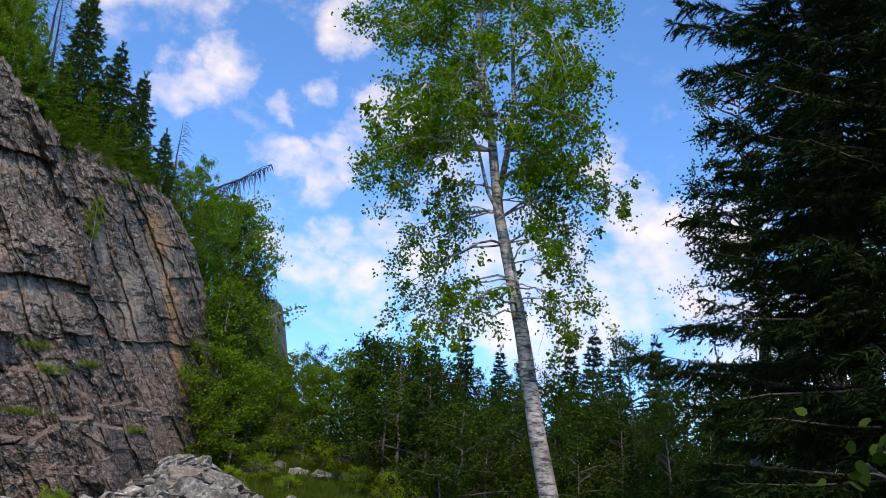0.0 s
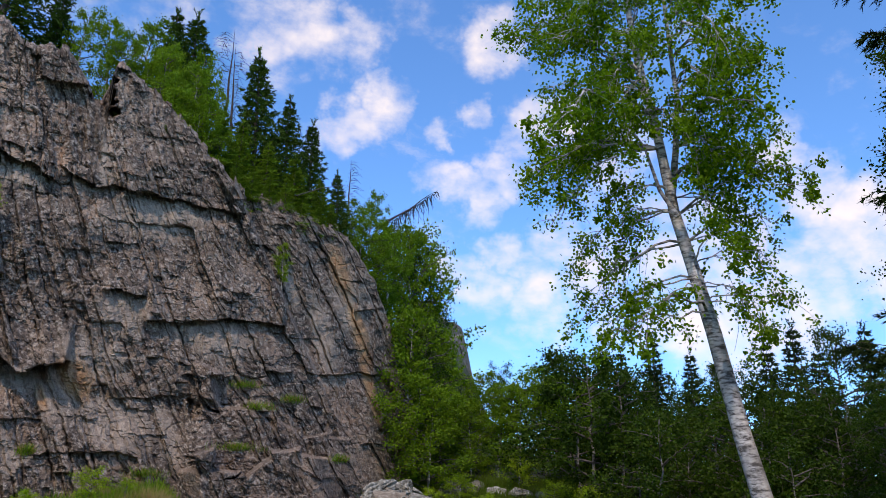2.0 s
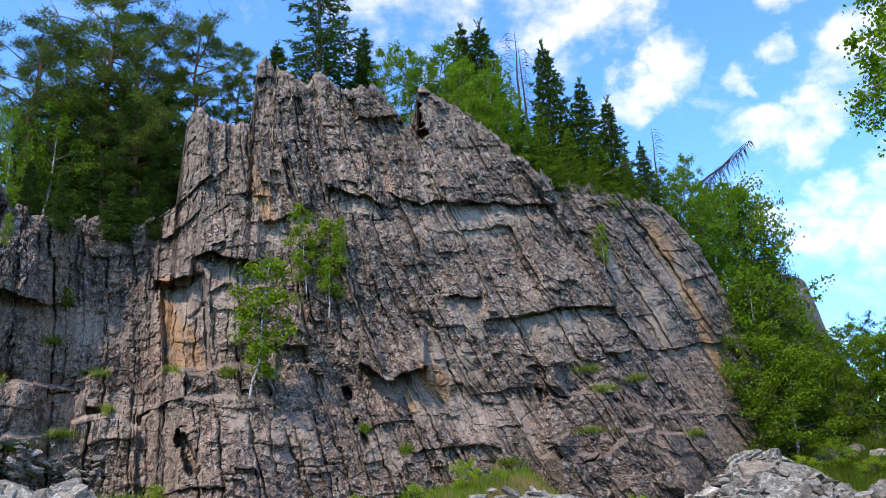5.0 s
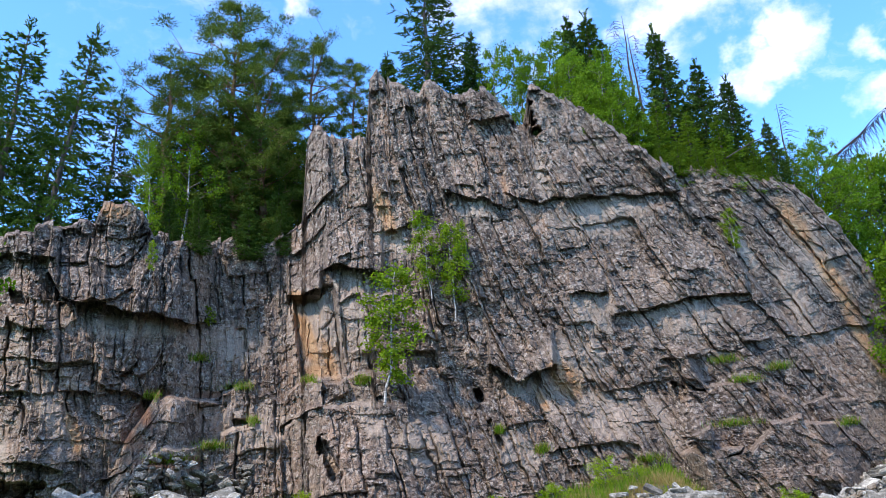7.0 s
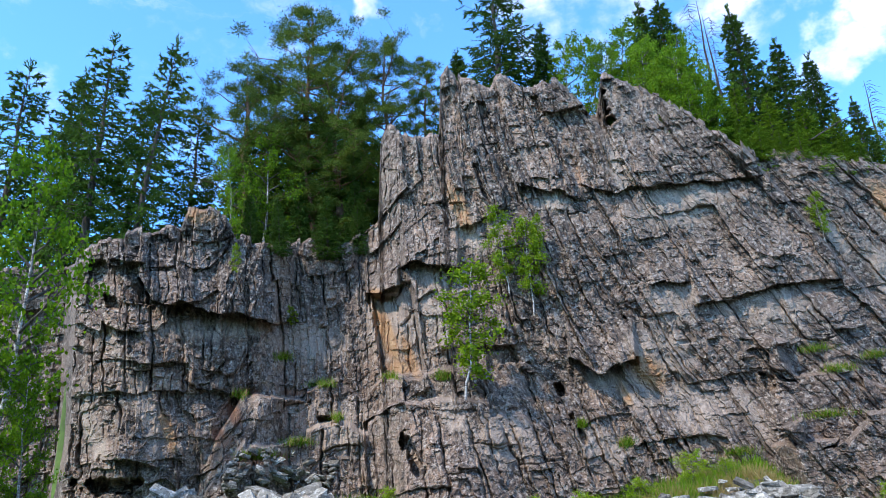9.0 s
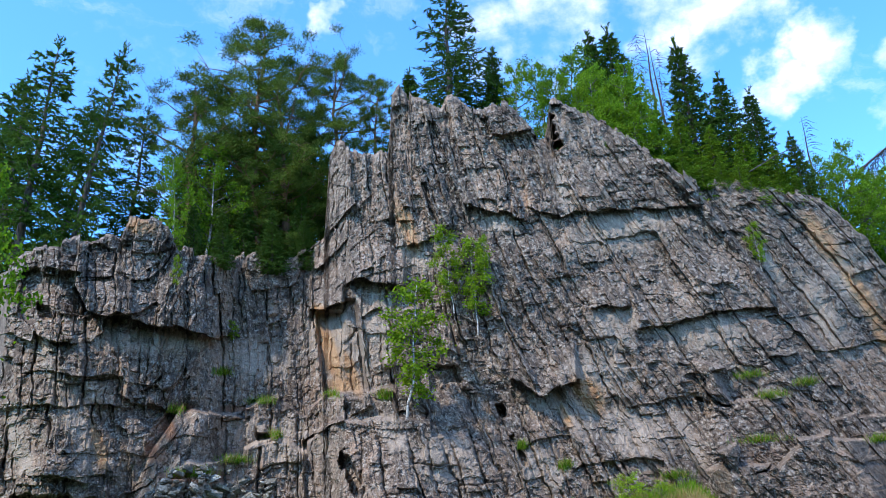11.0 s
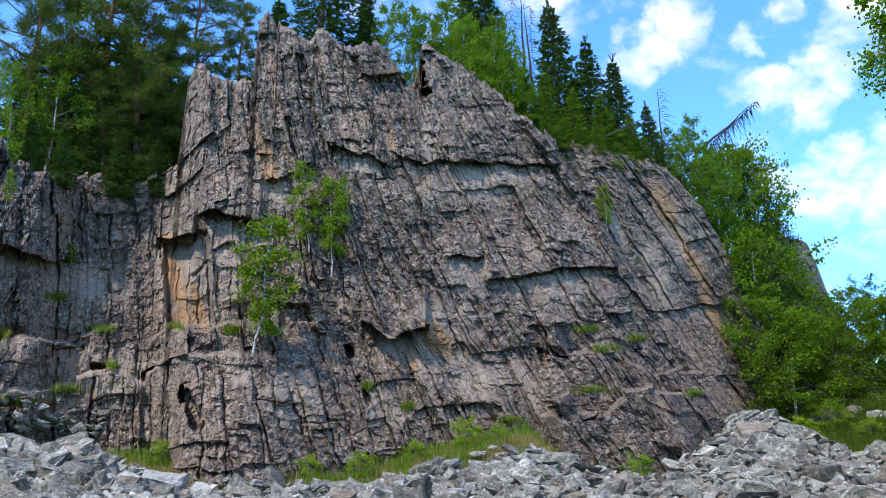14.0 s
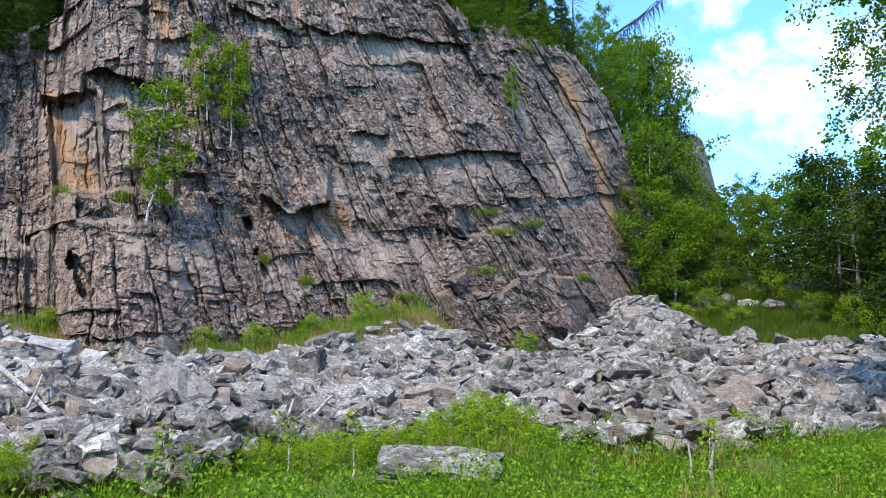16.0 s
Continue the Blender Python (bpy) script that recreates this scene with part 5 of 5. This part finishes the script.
for i in range(14000):
    az = g.uniform(-24, 48)
    near, far = float(table(SCREE_NEAR, az)), float(table(SCREE_FAR, az))
    t = g.random() ** 0.8
    D = near - 0.5 + (far - near + 0.3) * t
    grassy = 0.9 * ss(0.70, 0.85, t) * (1 - ss(15, 18, az)) * ss(-12, -8, az)
    if g.random() < grassy:
        continue
    size = float(np.clip(0.13 + g.exponential(0.19 if az < 16 else 0.13), 0.12, 0.045 * D))
    m = stone_pose(az, D, size, g, 0.15)
    m.translation.z += g.uniform(0, 0.24)
    if count < 300 and size > 0.36 and D < 19 and -12 < az < 46:
        ob = part("boulder", LARGE[i % 12], scree)
        ob.matrix_basis = m
        count += 1
        continue
    v, f = shapes[i % 16 + (16 if size > 0.34 and D < 22 else 0)]
    mm = np.array(m)
    rest_v.append(v @ mm[:3, :3].T + mm[:3, 3])
    for poly in f:
        rest_f += [k + base for k in poly]
        rest_c.append(len(poly))
    base += len(v)
tagged(part("small_stones", mesh_of("small_stones", np.concatenate(rest_v), np.array(rest_f), SCREE, counts=np.array(rest_c)), scree, "smaller broken grey stones"), kind="stuff")

rubble = thing("rubble_heap", "broken stones and earth fallen into the gully beside the bench", "rubble", kind="structure")
for i in range(110):
    az = g.uniform(-19.6, -11.5)
    el = 2.0 + g.uniform(0, 1.0) * (2.6 - 0.28 * abs(az + 16.5))
    D = float(cliff_depth(np.array([az]), np.array([el]))[0]) - 0.08
    size = float(np.clip(0.14 + g.exponential(0.13), 0.12, 0.6))
    ob = part("stone", (STONES + MIDDLE)[i % 32], rubble)
    ob.matrix_basis = Matrix.Translation(spot(az, D, el)) @ pose(0, 0, 0, g.normal(15, 20), g.normal(0, 20), g.uniform(0, 360)) @ Matrix.Diagonal((size, size, size, 1))

slab = new("flat_slab", rough_stone(301, .75, .45, .11))
slab.matrix_basis = Matrix.Translation(spot(16.9, 9.7) + Vector((0, 0, 0.12))) @ pose(0, 0, 0, 8, 2, -17)
tagged(slab, "low flat weathered slab lying in the grass", "boulder")


def stick(name, label, pts, r):
    w = Wood()
    w.limb(pts, np.linspace(r, r * 0.55, len(pts)), 7)
    tagged(new(name, w.mesh(name, DEAD_WOOD)), label, "dead branch")


def above(az, D, up):
    return spot(az, D) + Vector((0, 0, up))


stick("dead_branch", "bleached dead branch lying across the boulders", [spot(-11.4, 14.6, -1.5), spot(-9.2, 13.2, -3.4), spot(-7.3, 12.2, -5.3), spot(-5.6, 11.4, -7.0)], 0.045)
stick("dead_branch", "short bleached branch propped on a boulder", [spot(-9.0, 12.6, -4.6), spot(-8.6, 12.7, -3.6), spot(-8.3, 12.9, -2.6)], 0.025)
stick("dead_branch", "forked bleached branch lying on stones", [spot(7.4, 13.0, -6.2), spot(8.6, 13.1, -5.2), spot(9.6, 13.3, -4.1)], 0.04)
stick("dead_branch", "forked bleached branch lying on stones", [spot(6.4, 12.8, -6.2), spot(6.8, 12.9, -5.3), spot(7.1, 13.0, -4.3)], 0.032)
stick("dead_stalk", "broken grey stalk standing in the grass", [above(34.6, 10.0, -.05), above(34.5, 10.0, .3), above(34.7, 10.0, .55)], 0.022)
stick("dead_stalk", "broken grey stalk standing in the grass", [above(33.2, 10.2, -.05), above(33.3, 10.2, .25), above(33.1, 10.2, .5)], 0.02)

# ---- shrubs and saplings in the clearing ----
for i, (az, D, h, wide) in enumerate([(17.4, 11.6, .62, 1.7), (20.2, 12.0, .78, 1.7), (12.8, 10.9, .45, 1.8), (10.6, 10.6, .42, 1.8), (23.2, 11.2, .42, 1.8), (8.2, 10.2, .42, 1.6), (18.9, 11.9, .78, 1.4), (20.8, 11.7, .8, 1.3), (16.8, 12.0, .6, 1.3), (22.2, 11.4, .6, 1.4), (19.8, 11.2, .6, 1.4), (14.2, 11.2, .45, 1.5),
                                      (12.0, 11.4, .45, 1.5), (15.6, 11.3, .5, 1.4), (5.5, 10.4, .4, 1.5), (-11.4, 8.4, .6, 1.2), (34.6, 12.2, .5, 1.3), (36.6, 13.2, .5, 1.2), (9.4, 11.2, .45, 1.3), (-9.8, 8.6, .55, 1.0), (28.5, 12.4, .45, 1.2), (39.5, 14.0, .4, 1.4), (25.0, 11.8, .35, 1.3), (7.0, 10.6, .42, 1.2),
                                      (33.0, 33.5, .9, 1.6), (35.0, 34.5, 1.1, 1.6), (37.0, 33.0, .7, 1.8), (41.5, 33.4, 1.0, 1.6), (43.6, 33.0, 1.2, 1.6), (44.8, 32.4, .9, 1.7), (39.0, 36.0, 1.2, 1.6), (-4.0, 23.6, .6, 1.6), (1.0, 23.6, .7, 1.5), (4.4, 24.0, .8, 1.5), (8.0, 24.6, .7, 1.6), (11.4, 25.4, .9, 1.5), (13.6, 25.6, .6, 1.6), (-8.2, 24.4, .7, 1.5), (-9.0, 9.0, .6, 1.2), (3.4, 9.6, .35, 1.5), (22.8, 25.4, .9, 1.3)]):
    plant("shrub", "bright green leafy shrub at the edge of the boulders", "shrub", bushes[i % 2], stand(az, D, h, 2.4, 71 * i, wide=wide), "shrubs in the clearing")
thin = leafy_meshes(1.2, 0.22, 160, limbs=8, bare=0.5, leaves=90, size=0.07, leaf=SHRUB_LEAF, spread=0.35, girth=0.006)
for i, (az, D, h) in enumerate([(-0.8, 9.0, .75), (6.9, 9.6, .85), (11.1, 9.8, .9), (14.7, 8.6, .4), (27.1, 9.2, .5), (34.5, 10.5, .75), (-10.6, 8.2, .6), (-3.8, 8.8, .4), (20.0, 8.8, .4)]):
    plant("sapling", "thin sapling with a few fresh leaves in the grass", "sapling", thin, stand(az, D, h, 1.2, 60 * i), "saplings in the grass")

# ---- grass ----
def grass_object(name, label, points, height, mat, g, leafy=0.0):
    n = len(points)
    ways = np.column_stack([g.normal(size=(n, 2)) * 0.38, np.ones(n)])
    v, f = blades(points, ways, height, np.asarray(height) * 0.025 + 0.005, np.array([(-.5, 0), (.5, 0), (.32, .55), (0, 1), (-.32, .55)]), g)
    return tagged(new(name, mesh_of(name, v, f, mat)), label, "grass", kind="stuff")


def scatter(n, az0, az1, d0, d1, g):
    az = g.uniform(az0, az1, n)
    D = np.sqrt(g.uniform(d0 ** 2, d1 ** 2, n))
    return az, D


g = np.random.default_rng(14)
az, D = scatter(150000, -16, 52, 6.0, 19, g)
near = table(SCREE_NEAR, az)
keep = D < near + 0.5 * fbm(az * 0.8, D, 3, 95) + 0.4
az, D = az[keep], D[keep]
x, y = D * np.sin(np.radians(az)), D * np.cos(np.radians(az))
tall = 0.06 + 0.20 * np.clip(0.5 + 0.6 * fbm(x * 0.6, y * 0.6, 4, 97), 0.05, 1.3)
dry = g.random(len(x)) < 0.08 + 0.25 * ss(0.1, 0.8, fbm(x * 0.5, y * 0.5, 3, 98))
P = np.column_stack([x, y, ground_z(x, y) - 0.02])
grass_object("meadow_grass", "lush green meadow grass in the clearing", P[~dry], (tall * g.uniform(.6, 1.3, len(x)))[~dry], GRASS, g)
grass_object("dry_grass", "scattered straw-coloured dry grass", P[dry], (tall * g.uniform(.7, 1.5, len(x)))[dry], DRY, g)
az, D = scatter(16000, -70, 100, 1.2, 6.2, g)
x, y = D * np.sin(np.radians(az)), D * np.cos(np.radians(az))
grass_object("near_grass", "short trodden grass where the path leaves the clearing", np.column_stack([x, y, ground_z(x, y) - 0.02]), g.uniform(.06, .2, len(x)), GRASS, g)
# broad-leaved weeds between the grass
n = 85000
az, D = scatter(n, -16, 52, 6.0, 17, g)
keep = D < table(SCREE_NEAR, az) + 0.2
az, D = az[keep], D[keep]
x, y = D * np.sin(np.radians(az)), D * np.cos(np.radians(az))
own = (1000 * g.random(len(x)) ** 1.6).astype(int)
mid = np.column_stack([x[:1000], y[:1000]])[own] + g.normal(size=(len(x), 2)) * 0.16
loose = g.random(len(x)) < 0.15
x, y = np.where(loose, x, mid[:, 0]), np.where(loose, y, mid[:, 1])
reach = np.where(loose, 0.16, 0.14 + 0.32 * (g.random(1000) ** 2)[own])
P = np.column_stack([x, y, ground_z(x, y) + g.uniform(0.02, 1, len(x)) * reach])
v, f = blades(P, g.normal(size=P.shape) + [0, 0, .5], 0.040 * g.uniform(.5, 1.6, len(x)), 0.032, LANCE, g)
tagged(new("meadow_weeds", mesh_of("meadow_weeds", v, f, WEED_LEAF)), "low broad-leaved weeds between the grass", "plants", kind="stuff")


def tufts(name, label, places, per, height, mat, g):
    """Tufts on ledges of the face: azimuth, elevation, spread along it."""
    pts = []
    for az, el, w in places:
        a = az + g.normal(size=per) * w * 0.5
        e = el + g.normal(size=per) * 0.10 - 0.02 * abs(a - az)
        d = cliff_depth(a, e) - 0.05
        pts.append(np.column_stack([d * np.sin(np.radians(a)), d * np.cos(np.radians(a)), EYE_Z + d * np.tan(np.radians(e)) - 0.05]))
    P = np.concatenate(pts)
    return grass_object(name, label, P, height * g.uniform(.5, 1.4, len(P)), mat, g)


LEDGES = [(-12.8, 8.6, 1.0), (-8.2, 8.9, .5), (-15.5, 10.5, .6), (-14.5, 4.8, 1.0), (-18.4, 8.0, .5), (20.1, 8.6, 1.0), (21.3, 7.2, 1.0), (20.2, 4.5, 1.5), (26.9, 4.0, .6), (4.8, 5.0, .3), (7.6, 3.6, .5), (-4.5, 8.8, .5), (-17.0, 4.0, 1.6), (23.4, 7.8, .7), (-12.0, 6.3, .5), (14.6, 2.6, 1.0)]
tufts("ledge_grass", "green grass tufts on ledges of the rock", LEDGES, 350, 0.22, GRASS, g)
tufts("ledge_straw", "dry straw tufts on ledges of the rock", LEDGES, 70, 0.25, DRY, g)
def tussocks(name, label, az, D, per, spread, height, mat, g):
    """Tufts of blades that lean outwards, each tuft with a height of its own."""
    x, y = D * np.sin(np.radians(az)), D * np.cos(np.radians(az))
    n = len(x)
    off = np.repeat(g.normal(size=(n, 1)) * 0 + spread * g.uniform(.5, 1.5, (n, 1)), per, 0) * g.normal(size=(n * per, 2))
    px, py = np.repeat(x, per) + off[:, 0], np.repeat(y, per) + off[:, 1]
    tall = np.repeat(height * g.uniform(.45, 1.4, n), per) * g.uniform(.5, 1.2, n * per)
    P = np.column_stack([px, py, ground_z(px, py) - 0.03])
    ways = np.column_stack([off / spread * 0.35 + g.normal(size=off.shape) * 0.25, np.ones(len(P))])
    v, f = blades(P, ways, tall, tall * 0.03 + 0.007, np.array([(-.5, 0), (.5, 0), (.32, .55), (0, 1), (-.32, .55)]), g)
    return tagged(new(name, mesh_of(name, v, f, mat)), label, "grass", kind="stuff")


# the grassy band between the boulders and the face
az = g.uniform(-13, 17.5, 1250)
D = table(SCREE_FAR, az) + g.normal(size=1250) * 1.1 + 1.0
straw = g.random(1250) < 0.38 + 0.55 * ss(-0.1, 0.4, fbm(az * 0.5, D * 0.8, 3, 94))
tussocks("foot_grass", "tall green grass tufts along the foot of the cliff", az[~straw], D[~straw], 30, 0.11, 0.34, GRASS, g)
tussocks("foot_straw", "tall dry straw tufts along the foot of the cliff", az[straw], D[straw], 28, 0.13, 0.30, DRY, g)
az, D = scatter(420, -16, 50, 6.5, 17, g)
keep = D < table(SCREE_NEAR, az) + 0.3
straw = g.random(len(az)) < 0.25
tussocks("meadow_tufts", "coarse green grass tufts in the meadow", az[keep & ~straw], D[keep & ~straw], 40, 0.11, 0.30, GRASS, g)
tussocks("meadow_straw", "dry straw tufts in the meadow", az[keep & straw], D[keep & straw], 26, 0.12, 0.28, DRY, g)
az = g.uniform(-13, 47, 330)
D = table(SCREE_NEAR, az) + g.normal(size=330) * 0.35
straw = g.random(330) < 0.45
tussocks("edge_grass", "rank grass along the edge of the boulders", az[~straw], D[~straw], 40, 0.13, 0.36, GRASS, g)
tussocks("edge_straw", "matted straw along the edge of the boulders", az[straw], D[straw], 34, 0.16, 0.24, DRY, g)
# grassy rise behind the boulders
az, D = scatter(1500, 29, 50, 29, 37, g)
keep = D > table(SCREE_FAR, az) - 1.0 + 0.8 * fbm(az, D, 3, 96)
tussocks("slope_grass", "grass tufts on the rise, green darkened as shaded by the trees", az[keep], D[keep], 34, 0.22, 0.38, SHADED_GRASS, g)
